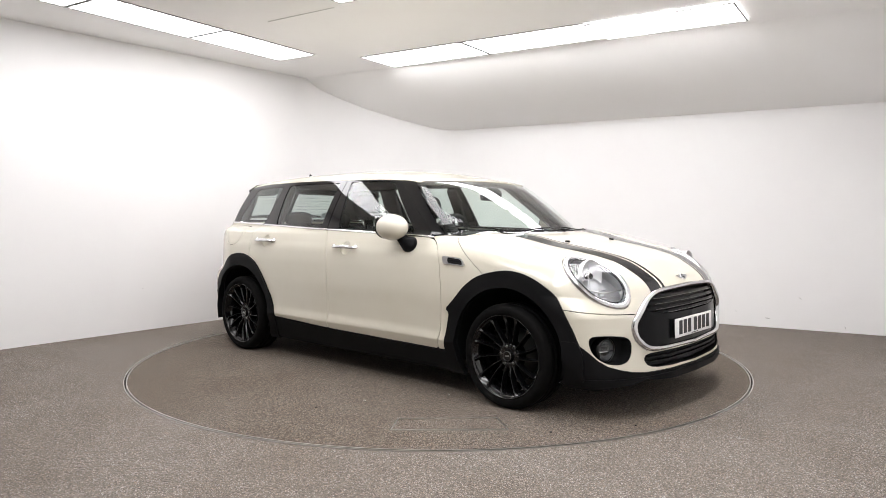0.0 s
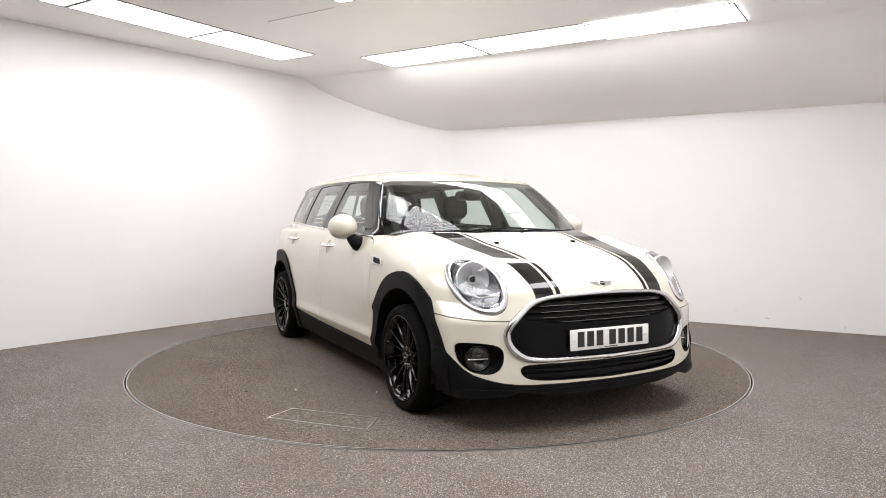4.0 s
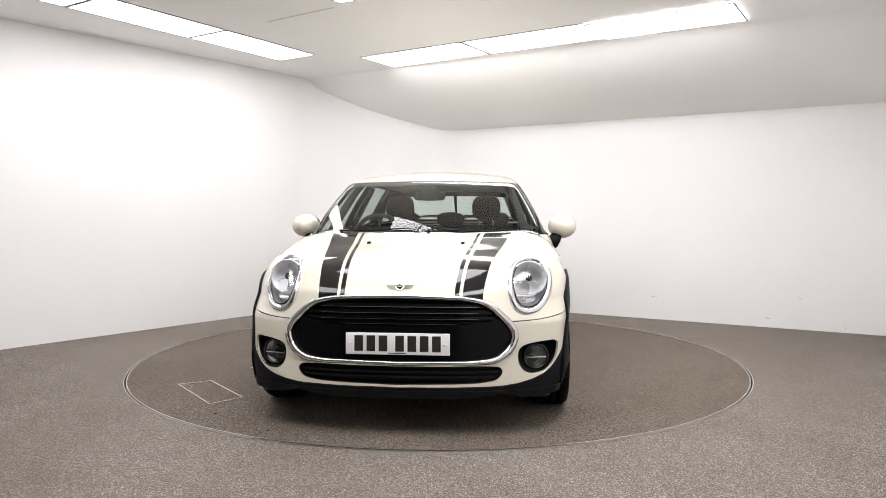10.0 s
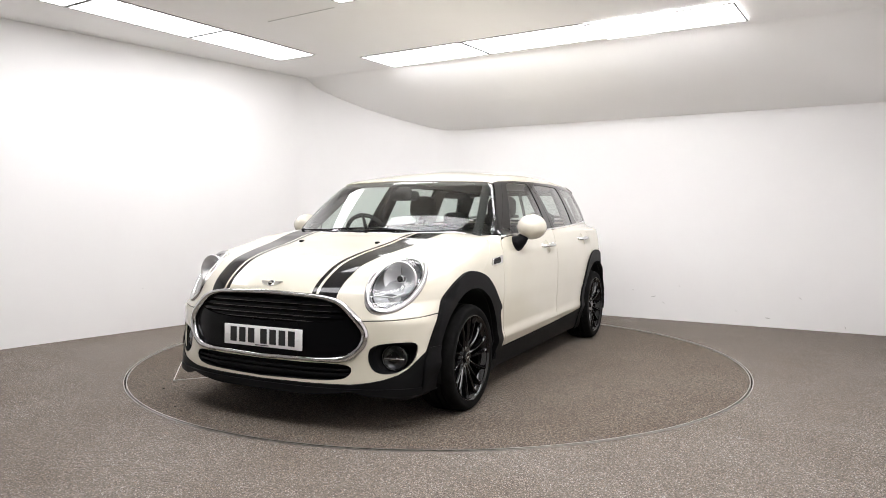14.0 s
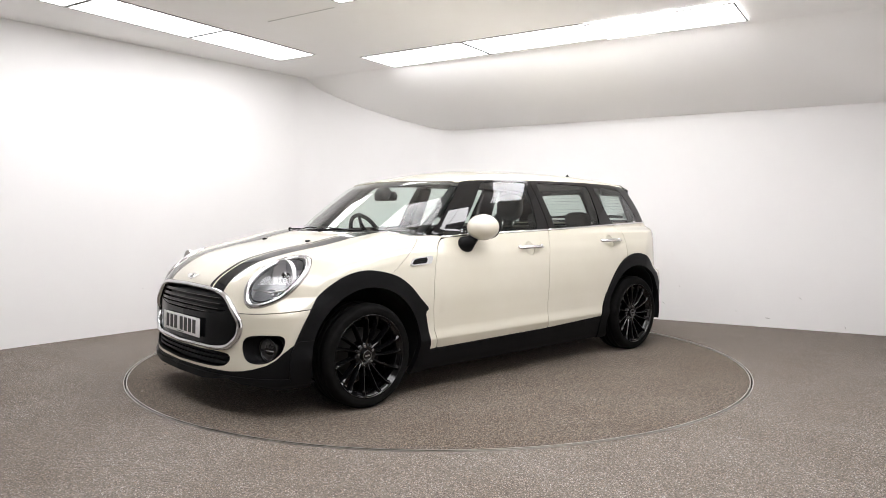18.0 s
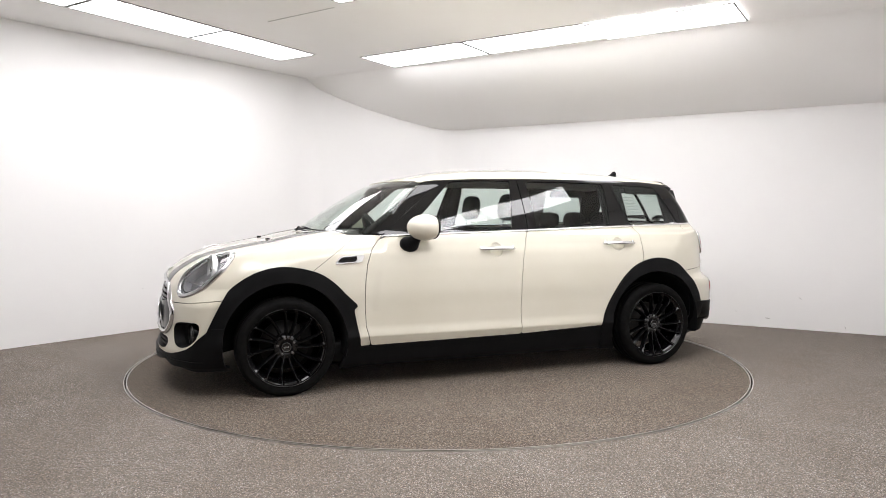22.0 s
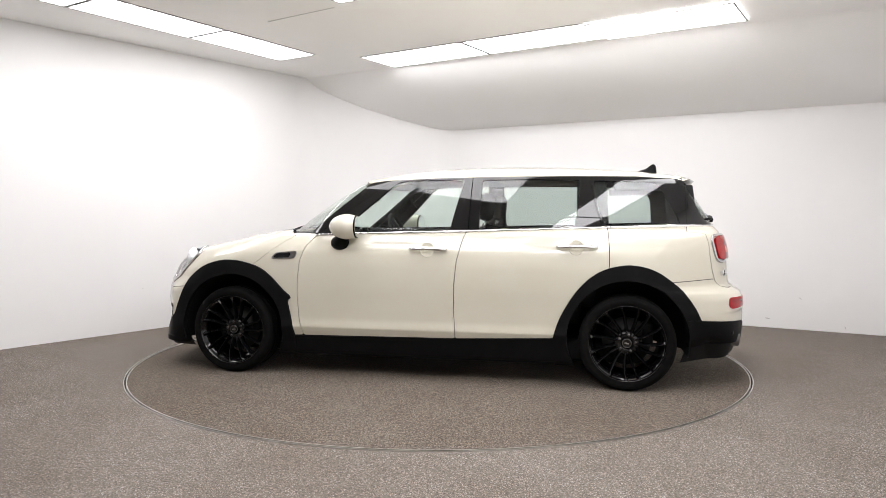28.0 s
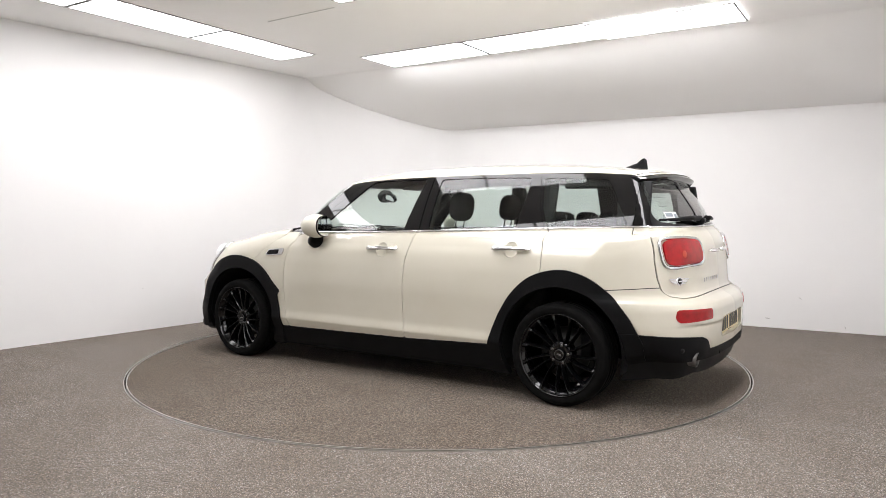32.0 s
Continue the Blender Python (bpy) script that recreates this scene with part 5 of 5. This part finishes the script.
# ---- wipers along the foot of the screen
def screen_point(y, back, up):
    x = float(np.interp(abs(y), [0, 0.3, 0.5, 0.65, 0.75], [1.148, 1.118, 1.055, 0.975, 0.915])) - back
    return Vector((x, y, on_top(x, y) + up))
for y0, y1, yp in ((0.60, 0.02, 0.05), (-0.02, -0.56, -0.52)):
    ys = np.linspace(y0, y1, 9)
    wiper = part("wiper", tube_mesh("wiper", [screen_point(y, 0.030 + 0.008 * math.sin(k / 8 * math.pi), 0.004) for k, y in enumerate(ys)], [0.002] + [0.0038] * 7 + [0.002], PLASTIC), car, "black windscreen wiper")
    mid = (y0 + y1) / 2
    part("wiper_arm", tube_mesh("wiper_arm", [screen_point(yp, 0.010, 0.006), screen_point((yp + mid) / 2, 0.022, 0.009), screen_point(mid, 0.032, 0.009)], [0.006, 0.0045, 0.003], PLASTIC), wiper)
    part("wiper_pivot", lathe_mesh("wiper_pivot", [(0.013, -0.02), (0.013, 0.006), (0.008, 0.010), (0.0, 0.011)], PLASTIC, 16), wiper).matrix_basis = Matrix.Translation(screen_point(yp, 0.004, 0.006)) @ pose(0, 0, 0, 90, 0, 0)

# ---- flanks: mirrors, handles, side vents
def mirror_mesh():
    bm = bmesh.new()
    bmesh.ops.create_uvsphere(bm, u_segments=40, v_segments=24, radius=1)
    for v in bm.verts:
        x, y, z = v.co
        k = 1.0 - 0.12 * max(-x, 0)
        v.co = Vector((max(x * 0.125, -0.062), y * 0.098 * k, z * 0.084 * k))
    for f in bm.faces:
        f.smooth = True
    me = bpy.data.meshes.new("mirror")
    bm.to_mesh(me)
    bm.free()
    me.materials.append(PAINT)
    me.set_sharp_from_angle(angle=radians(50))
    return me


MIRROR_AT = Matrix.Translation((0.467, 0.918, 1.020)) @ pose(0, 0, 0, 0, 0, 6)
ms = pair("door_mirror", bake(mirror_mesh(), MIRROR_AT), "cream rounded door mirror on a black foot", (doors[0][0], doors[1][0]))
ring_me = bake(lathe_mesh("mirror_rim", [(0.94, -0.06), (1.02, -0.06), (1.025, 0.06), (1.0, 0.14), (0.93, 0.10)], PLASTIC, 40), MIRROR_AT @ Matrix.Translation((-0.056, 0, 0)) @ Matrix.Rotation(radians(90), 4, "Z") @ Matrix.Diagonal((0.086, 0.05, 0.073, 1)))
pair("mirror_rim", ring_me, "black mirror rim", ms)
glass_me = bake(lathe_mesh("mirror_glass", [(0.0, 0.0), (0.5, 0.0), (0.95, 0.0)], MIRROR_GLASS, 40), MIRROR_AT @ Matrix.Translation((-0.066, 0, 0)) @ Matrix.Rotation(radians(90), 4, "Z") @ Matrix.Diagonal((0.086, 0.05, 0.073, 1)))
pair("mirror_glass", glass_me, "mirror glass", ms)
yb = on_skin(0.53, 0.90)
foot = tube_mesh("mirror_foot", [(0.548, yb - 0.018, 0.908), (0.543, yb + 0.004, 0.915), (0.528, yb + 0.024, 0.935), (0.508, yb + 0.042, 0.965), (0.492, yb + 0.054, 0.992)], [0.070, 0.066, 0.048, 0.036, 0.032], PLASTIC, n=18, squash=0.8)
pair("mirror_foot", foot, "black plastic mirror foot", ms)


def handle(x0, x1, z, cup, index):
    xs = np.linspace(x0, x1, 11)
    pts, rad = [], []
    for k, x in enumerate(xs):
        u = abs(k - 5) / 5
        pts.append((x, on_skin(x, z) + 0.028 - 0.020 * u ** 4, z + 0.006 - 0.006 * u * u))
        rad.append(0.0175 - 0.006 * u ** 3)
    hs = pair("door_handle", tube_mesh("door_handle", pts, rad, CHROME, n=12, squash=0.8), "chrome door handle", (doors[0][index], doors[1][index]))
    ends = [bake(lathe_mesh("handle_foot", [(0.014, -0.02), (0.014, 0.012), (0.010, 0.018), (0.0, 0.018)], CHROME, 16), facing((x, on_skin(x, z) - 0.002, z + 0.003), normal_at((x, on_skin(x, z), z)))) for x in (x0 - 0.012, x1 + 0.012)]
    for me in ends:
        pair("handle_foot", me, "", hs)
    # the shallow round cup behind the handle
    cx, cz = cup
    verts, faces, n = [], [], 32
    for i, q in enumerate((1.03, 0.97, 0.9, 0.75, 0.55, 0.3, 0.0)):
        for k in range(n):
            a = 2 * math.pi * k / n
            x, zz = cx + 0.045 * q * math.cos(a), cz + 0.045 * q * math.sin(a)
            dip = 0.0010 if q >= 1 else 0.0012 + 0.013 * (1 - q * q) ** 0.7
            verts.append((x, on_skin_fast(x, zz) - dip, zz))
    for i in range(6):
        faces += [(i * n + k, i * n + (k + 1) % n, (i + 1) * n + (k + 1) % n, (i + 1) * n + k) for k in range(n)]
    pair("handle_cup", mesh_of("handle_cup", verts, faces, PAINT, True), "round recess behind the handle", (doors[0][index], doors[1][index]))


def on_skin_fast(x, z):
    return float(width_at(np.array([x]), np.array([z]))[0])


handle(0.065, -0.185, 0.872, CUP_F, 0)
handle(-0.898, -1.150, 0.895, CUP_R, 1)

vent_out = side_view(rounded([(1.042, 0.795), (1.006, 0.840), (0.850, 0.850), (0.866, 0.803)], 0.012, 4))
vent_in = side_view(rounded([(1.027, 0.801), (1.000, 0.834), (0.895, 0.841), (0.905, 0.808)], 0.006, 3))
for side in (0, 1):
    v = add("side_vent", RING_CHROME, without(vent_out, vent_in), lift=0.010, depth=0.010, mirror=side, label="chrome framed black side vent")
    add("vent_mesh", SATIN_BLACK, vent_in, v, lift=0.006, depth=0.002, mirror=side)
    add("vent_bar", PLASTIC, both(vent_in, band_z(lambda p: 0.823 - (p[:, 0] - 0.95) * 0.06, 0.003)), v, lift=0.0085, depth=0.003, mirror=side)

# ---- back: lamps, plate, badge, handles, spoiler, aerial, exhaust
TAIL_RIM = rounded([(0.375, 0.960), (0.362, 0.880), (0.378, 0.828), (0.680, 0.812), (0.705, 0.84), (0.709, 0.935), (0.690, 0.968), (0.56, 0.972)], 0.04, 5)
TAIL_RED = rear_view([(0.510 + (y - 0.540) * 1.00, 0.888 + (z - 0.890) * 0.90) for y, z in TAIL_RIM])
FOG_R = rear_view(rounded([(0.448, 0.578), (0.445, 0.520), (0.700, 0.512), (0.715, 0.540), (0.705, 0.584)], 0.012, 4))
for side in (0, 1):
    b = doors[side][2]
    s = 1 if side == 0 else -1
    ring = [(0.510 + (y - 0.540) * 1.10, 0.887 + (z - 0.89) * 1.06) for y, z in TAIL_RIM]
    ring = [(on_tail(y, z) - 0.006, s * y, z) for y, z in ring]
    lamp = part("tail_lamp", tube_mesh("tail_lamp", ring + ring[:2], 0.0105, RING_CHROME, n=10, ends=False, ref=(1, 0, 0)), b, "red tail lamp in a bright surround")
    add("tail_lens", RED_LENS, TAIL_RED, b, lift=0.015, depth=0.02, mirror=side, label="red lamp lens")
    q = (on_tail(0.555, 0.880), s * 0.555, 0.880)
    nn = normal_at(q)
    part("indicator_lens", lathe_mesh("indicator_lens", [(0.024, -0.004), (0.023, 0.001), (0.014, 0.002), (0.0, 0.0025)], AMBER, 28), b, "round orange indicator").matrix_basis = facing(Vector(q) + nn * 0.0145, nn)
    add("rear_fog", RED_LENS, FOG_R, rear_bumper, lift=0.003, depth=0.012, mirror=side, label="red rear fog lamp in the bumper")
q = (on_tail(0.60, 0.732), 0.60, 0.732)
wings(facing(Vector(q) + normal_at(q) * 0.001, normal_at(q)), 1.15, "boot_badge", doors[0][2])
for s, b in ((1, doors[0][2]), (-1, doors[1][2])):
    hx = [(on_tail(abs(y), 0.885) - 0.022, s * y, 0.888) for y in (0.03, 0.08, 0.14, 0.20)]
    part("boot_handle", tube_mesh("boot_handle", hx, [0.013, 0.017, 0.017, 0.012], CHROME, n=12, squash=0.7), b, "chrome boot door handle")
q = (on_tail(0.0, 0.452), 0, 0.452)
number_plate(facing((q[0] + 0.034, 0, 0.452), (-1, 0, 0.02)), YELLOW_PLATE, "yellow rear number plate with plain dark bars")
# raised model lettering, drawn as plain bright bars
for k in range(7):
    y = 0.30 - 0.046 * k
    z = 0.722
    part("letter_bar", (bm_box((0.003, 0.020, 0.024), (on_tail(y, z) - 0.001, y, z), 0.001), LAMP_SILVER), doors[0][2], "small chrome bar")
# exhaust
ex = part("exhaust_pipe", bake(lathe_mesh("exhaust_pipe", [(0.040, -0.20), (0.043, 0.0), (0.040, 0.004), (0.036, 0.0), (0.034, -0.12), (0.0, -0.125)], EXHAUST, 32), facing((-2.040, 0.575, 0.300), (-1, 0, -0.12))), car, "round chrome exhaust pipe")
for y in (0.68, 0.30, -0.30, -0.68):
    z = 0.36 if abs(y) > 0.5 else 0.31
    q = (on_tail(abs(y), z), y, z)
    part("parking_sensor", lathe_mesh("parking_sensor", [(0.013, -0.004), (0.013, 0.003), (0.0, 0.004)], SATIN_BLACK, 16), rear_bumper, "small round parking sensor").matrix_basis = facing(Vector(q) + normal_at(q) * 0.003, normal_at(q))


def spoiler_mesh():
    """A wing that carries the roof on over the boot glass: flush on top, hollow below."""
    n, half = 30, 0.552
    verts, faces = [], []
    for k in range(n + 1):
        y = -half + 2 * half * k / n
        u = abs(y) / half
        x0 = -1.700 + 0.060 * u ** 2
        x1 = -1.808 + 0.108 * u ** 3
        z0 = on_top(x0 + 0.012, abs(y)) + 0.003
        z1 = 1.344 - 0.030 * u ** 2
        verts += [(x0, y, z0), ((x0 + x1) / 2, y, (z0 + z1) / 2 + 0.004), (x1 + 0.012, y, z1 + 0.001), (x1, y, z1 - 0.008), (x1 + 0.010, y, z1 - 0.022), (x1 + 0.035, y, z1 - 0.046), (x0 - 0.015, y, z0 - 0.085)]
    for k in range(n):
        for j in range(7):
            a, b = k * 7 + j, k * 7 + (j + 1) % 7
            faces.append((a, b, b + 7, a + 7))
    faces += [tuple(range(6, -1, -1)), tuple(n * 7 + j for j in range(7))]
    me = mesh_of("spoiler", verts, faces, GLOSS_BLACK, True)
    me.set_sharp_from_angle(angle=radians(35))
    return me


spoiler = part("spoiler", spoiler_mesh(), car, "gloss black roof spoiler over the boot window")


def spoiler_top():
    """The painted upper skin of the spoiler, carrying the roof's line on."""
    n, half = 30, 0.540
    verts = []
    for k in range(n + 1):
        y = -half + 2 * half * k / n
        u = abs(y) / 0.552
        x0, x1 = -1.700 + 0.060 * u ** 2, -1.808 + 0.108 * u ** 3
        z0, z1 = on_top(x0 + 0.012, abs(y)) + 0.003, 1.344 - 0.030 * u ** 2
        for q in (0.0, 0.4, 0.8):
            verts += [(x0 + (x1 - x0) * q, y, z0 + (z1 - z0) * q + 0.0045 - 0.002 * q)]
    faces = [(k * 3 + j, k * 3 + j + 1, k * 3 + j + 4, k * 3 + j + 3) for k in range(n) for j in range(2)]
    return mesh_of("spoiler_top", verts, faces, PAINT, True)


part("spoiler_top", spoiler_top(), spoiler, "cream painted spoiler top")
bm = bmesh.new()
fin_rows = [(-1.425, 0.004, 0.000), (-1.46, 0.018, 0.016), (-1.50, 0.020, 0.034), (-1.535, 0.016, 0.066), (-1.550, 0.010, 0.072), (-1.566, 0.006, 0.060), (-1.574, 0.018, 0.0)]
rows = []
for x, w, h in fin_rows:
    zb = on_top(x, 0.0) - 0.004
    rows.append([bm.verts.new(c) for c in ((x, -max(w, 0.012) - 0.006, zb), (x, -w * 0.5, zb + h * 0.6 + 0.004), (x, 0, zb + h + 0.006), (x, w * 0.5, zb + h * 0.6 + 0.004), (x, max(w, 0.012) + 0.006, zb))])
for a, b in zip(rows, rows[1:]):
    for k in range(4):
        bm.faces.new((a[k], b[k], b[k + 1], a[k + 1]))
for f in bm.faces:
    f.smooth = True
part("roof_aerial", (bm, PLASTIC), roof, "black shark-fin roof aerial")
# rear wiper on the near boot window
rw = part("rear_wiper", tube_mesh("rear_wiper", [(on_tail(0.60, 1.072) - 0.006, 0.585, 1.072), (on_tail(0.45, 1.070) - 0.012, 0.45, 1.074), (on_tail(0.25, 1.07) - 0.020, 0.25, 1.082), (on_tail(0.08, 1.06) - 0.022, 0.08, 1.080)], [0.006, 0.010, 0.014, 0.018], PLASTIC, n=10), doors[0][2], "black rear wiper")
part("wiper_cover", (bm_box((0.05, 0.07, 0.035), (on_tail(0.05, 1.05) - 0.022, 0.07, 1.066), 0.014), PLASTIC), rw)
part("rear_wiper", mirrored(rw.data, "rear_wiper"), doors[1][2], "black rear wiper")
STICKER_INK = material("sticker_ink", (0.22, 0.25, 0.28), 0.6)
# dealer sticker inside the boot glass, its writing as bars
st = part("window_sticker", (bm_box((0.15, 0.0015, 0.062), (0, 0, 0), 0.0), PAPER), doors[0][2], "white window sticker with plain dark bars")
q = (on_tail(0.455, 1.090), 0.455, 1.090)
st.matrix_basis = facing(Vector(q) + normal_at(q) * -0.001, normal_at(q))
part("sticker_bar", bars_mesh("sticker_bar", [(0.022, 0.012, 0.085, 0.022), (0.018, -0.016, 0.075, 0.012), (-0.050, -0.002, 0.028, 0.040)], 0.001, STICKER_INK), st).matrix_basis = pose(0, 0.0012, 0)
for k in range(7):
    z = 1.10 + 0.026 * k
    for side in (0, 1):
        add("heater_line", TRIM_GREY, both(rear_glass, band_z(lambda p: z, 0.0008), lambda p: p[:, 1] - 0.53, lambda p: 0.05 - p[:, 1]), doors[side][2], lift=-0.006, depth=0, mirror=side)

# ---- cabin
def soft_box(name, size, at, bevel, mat, parent, label="", turn=(0, 0, 0), segments=3):
    bm = bm_box(size, (0, 0, 0), bevel, segments=segments)
    bm.transform(pose(*at, *turn))
    return part(name, (bm, mat), parent, label)


def pad_mesh(name, size, at, lean):
    """A plump, rounded cushion."""
    bm = bmesh.new()
    bmesh.ops.create_uvsphere(bm, u_segments=28, v_segments=16, radius=1)
    for v in bm.verts:
        v.co = Vector([math.copysign(abs(c) ** 0.68, c) * w / 2 for c, w in zip(v.co, size)])
    for f in bm.faces:
        f.smooth = True
    bm.transform(pose(*at, 0, lean, 0))
    me = bpy.data.meshes.new(name)
    bm.to_mesh(me)
    bm.free()
    me.materials.append(CLOTH)
    return me


def seat(x, y, rear=False):
    s = soft_box("seat_back", (0.13, 0.46, 0.56 if not rear else 0.46), (x - 0.29, y, 0.73 if not rear else 0.75), 0.055, CLOTH, car, "dark cloth seat", (0, -13, 0))
    soft_box("seat_cushion", (0.50, 0.48, 0.15), (x + 0.02, y, 0.46), 0.055, CLOTH, s, "", (0, -5, 0))
    for d in (0.21, -0.21):
        soft_box("seat_bolster", (0.17, 0.07, 0.40), (x - 0.26, y + d, 0.70), 0.03, CLOTH, s, "", (0, -13, 0))
    hz = 1.155 if not rear else 1.055
    hr = part("headrest", pad_mesh("headrest", (0.11, 0.235 if not rear else 0.25, 0.20 if not rear else 0.13), (x - 0.40 + (0.0 if not rear else 0.06), y, hz), -8), s, "dark padded headrest")
    for d in (0.055, -0.055):
        part("headrest_post", tube_mesh("headrest_post", [(x - 0.365, y + d, 0.96), (x - 0.395, y + d, 1.10)], 0.006, CHROME), s)
    return s


seat(0.02, 0.36)
seat(0.02, -0.36)
for y in (0.42, 0.0, -0.42):
    seat(-0.82, y, True)
part("parcel_shelf", (bm_box((0.55, 1.16, 0.03), (-1.52, 0, 0.985), 0.01), TRIM_GREY), car, "dark load cover")
dash = soft_box("dashboard", (0.42, 1.42, 0.26), (0.83, 0, 0.800), 0.07, TRIM_GREY, car, "dark moulded dashboard", (0, 4, 0))
soft_box("dash_hood", (0.20, 0.34, 0.08), (0.70, -0.37, 0.945), 0.035, TRIM_GREY, dash)
part("dash_screen", lathe_mesh("dash_screen", [(0.115, -0.02), (0.115, 0.01), (0.10, 0.018), (0.0, 0.018)], GLOSS_BLACK, 36), dash, "round centre display").matrix_basis = facing((0.625, 0.0, 0.89), (-1, 0, 0.1))
# steering wheel on the right
sw = part("steering_wheel", bake(mesh_of("steering_wheel", *tube([(0.185 * math.cos(a), 0, 0.185 * math.sin(a)) for a in np.linspace(0, 2 * math.pi, 41)], 0.0155, n=10, ends=False), TRIM_GREY, True), facing((0.46, -0.37, 0.925), (-0.92, 0, 0.40))), car, "black three-spoke steering wheel")
m = facing((0.46, -0.37, 0.925), (-0.92, 0, 0.40))
part("wheel_boss", bake(lathe_mesh("wheel_boss", [(0.062, -0.05), (0.062, 0.0), (0.045, 0.018), (0.0, 0.022)], TRIM_GREY, 24), m), sw)
for a in (0, 180, 270):
    part("wheel_spoke", bake(mesh_of("wheel_spoke", *tube([(0.05, 0, 0), (0.12, -0.005, 0), (0.18, 0, 0)], [0.024, 0.016, 0.012], n=8, squash=0.6), TRIM_GREY, True), m @ pose(0, 0, 0, 0, a, 0)), sw)
part("steering_column", tube_mesh("steering_column", [(0.47, -0.37, 0.92), (0.75, -0.37, 0.80)], 0.05, TRIM_GREY, n=14), sw)
# inside mirror and its pod
rm = soft_box("inside_mirror", (0.035, 0.22, 0.065), (0.545, -0.01, 1.232), 0.025, SATIN_BLACK, car, "black inside mirror", (0, -8, 8), 4)
soft_box("mirror_pod", (0.10, 0.12, 0.09), (0.575, 0.0, 1.248), 0.035, SATIN_BLACK, rm, "", (0, 35, 0), 3)
soft_box("mirror_face", (0.002, 0.19, 0.048), (0.526, -0.013, 1.230), 0.0008, MIRROR_GLASS, rm, "", (0, -8, 8), 2)
for s in (1, -1):
    soft_box("sun_visor", (0.16, 0.40, 0.016), (0.40, s * 0.30, 1.325), 0.007, HEADLINER, car, "pale grey folded sun visor", (0, 14, 0), 2)
    soft_box("pillar_lining", (0.10, 0.035, 0.36), (-0.335, s * 0.665, 1.16), 0.014, TRIM_GREY, car, "", (s * 28, 0, 0), 2)
    soft_box("pillar_lining", (0.19, 0.035, 0.36), (-1.110, s * 0.630, 1.16), 0.014, TRIM_GREY, car, "", (s * 24, 0, 0), 2)
    part("pillar_lining", tube_mesh("pillar_lining", [(0.80, s * 0.66, 0.97), (0.60, s * 0.615, 1.12), (0.40, s * 0.555, 1.28), (0.31, s * 0.53, 1.33)], 0.030, TRIM_GREY, n=10, squash=0.7), car)
    # lining round the rear quarter window
    lining = soft_box("quarter_lining", (0.19, 0.03, 0.28), (-1.672, s * 0.568, 1.165), 0.012, SATIN_BLACK, car, "dark lining round the quarter window", (s * 22, 0, s * 11), 2)
    soft_box("lining_front", (0.06, 0.03, 0.28), (-1.185, s * 0.630, 1.165), 0.012, SATIN_BLACK, lining, "", (s * 22, 0, s * 6), 2)
    soft_box("lining_top", (0.34, 0.03, 0.06), (-1.42, s * 0.560, 1.285), 0.012, SATIN_BLACK, lining, "", (s * 26, 0, s * 8), 2)
    for x0, x1, z in ((0.62, -0.28, 0.80), (-0.40, -1.05, 0.82)):
        soft_box("door_lining", (abs(x1 - x0), 0.03, 0.34), ((x0 + x1) / 2, s * 0.745, z), 0.012, TRIM_GREY, doors[0 if s > 0 else 1][0 if x0 > 0 else 1], "dark door lining")


def motions():
    times = [2.0 * i for i in range(17)]
    walk(turntable, [(t, pose(0, 0, 0, 0, 0, heading(t))) for t in times])
    walk(car, [(t, pose(0, 0, 0, 0, 0, heading(t)) @ pose(-0.0416, -0.0098, 0.0)) for t in times])


motions()
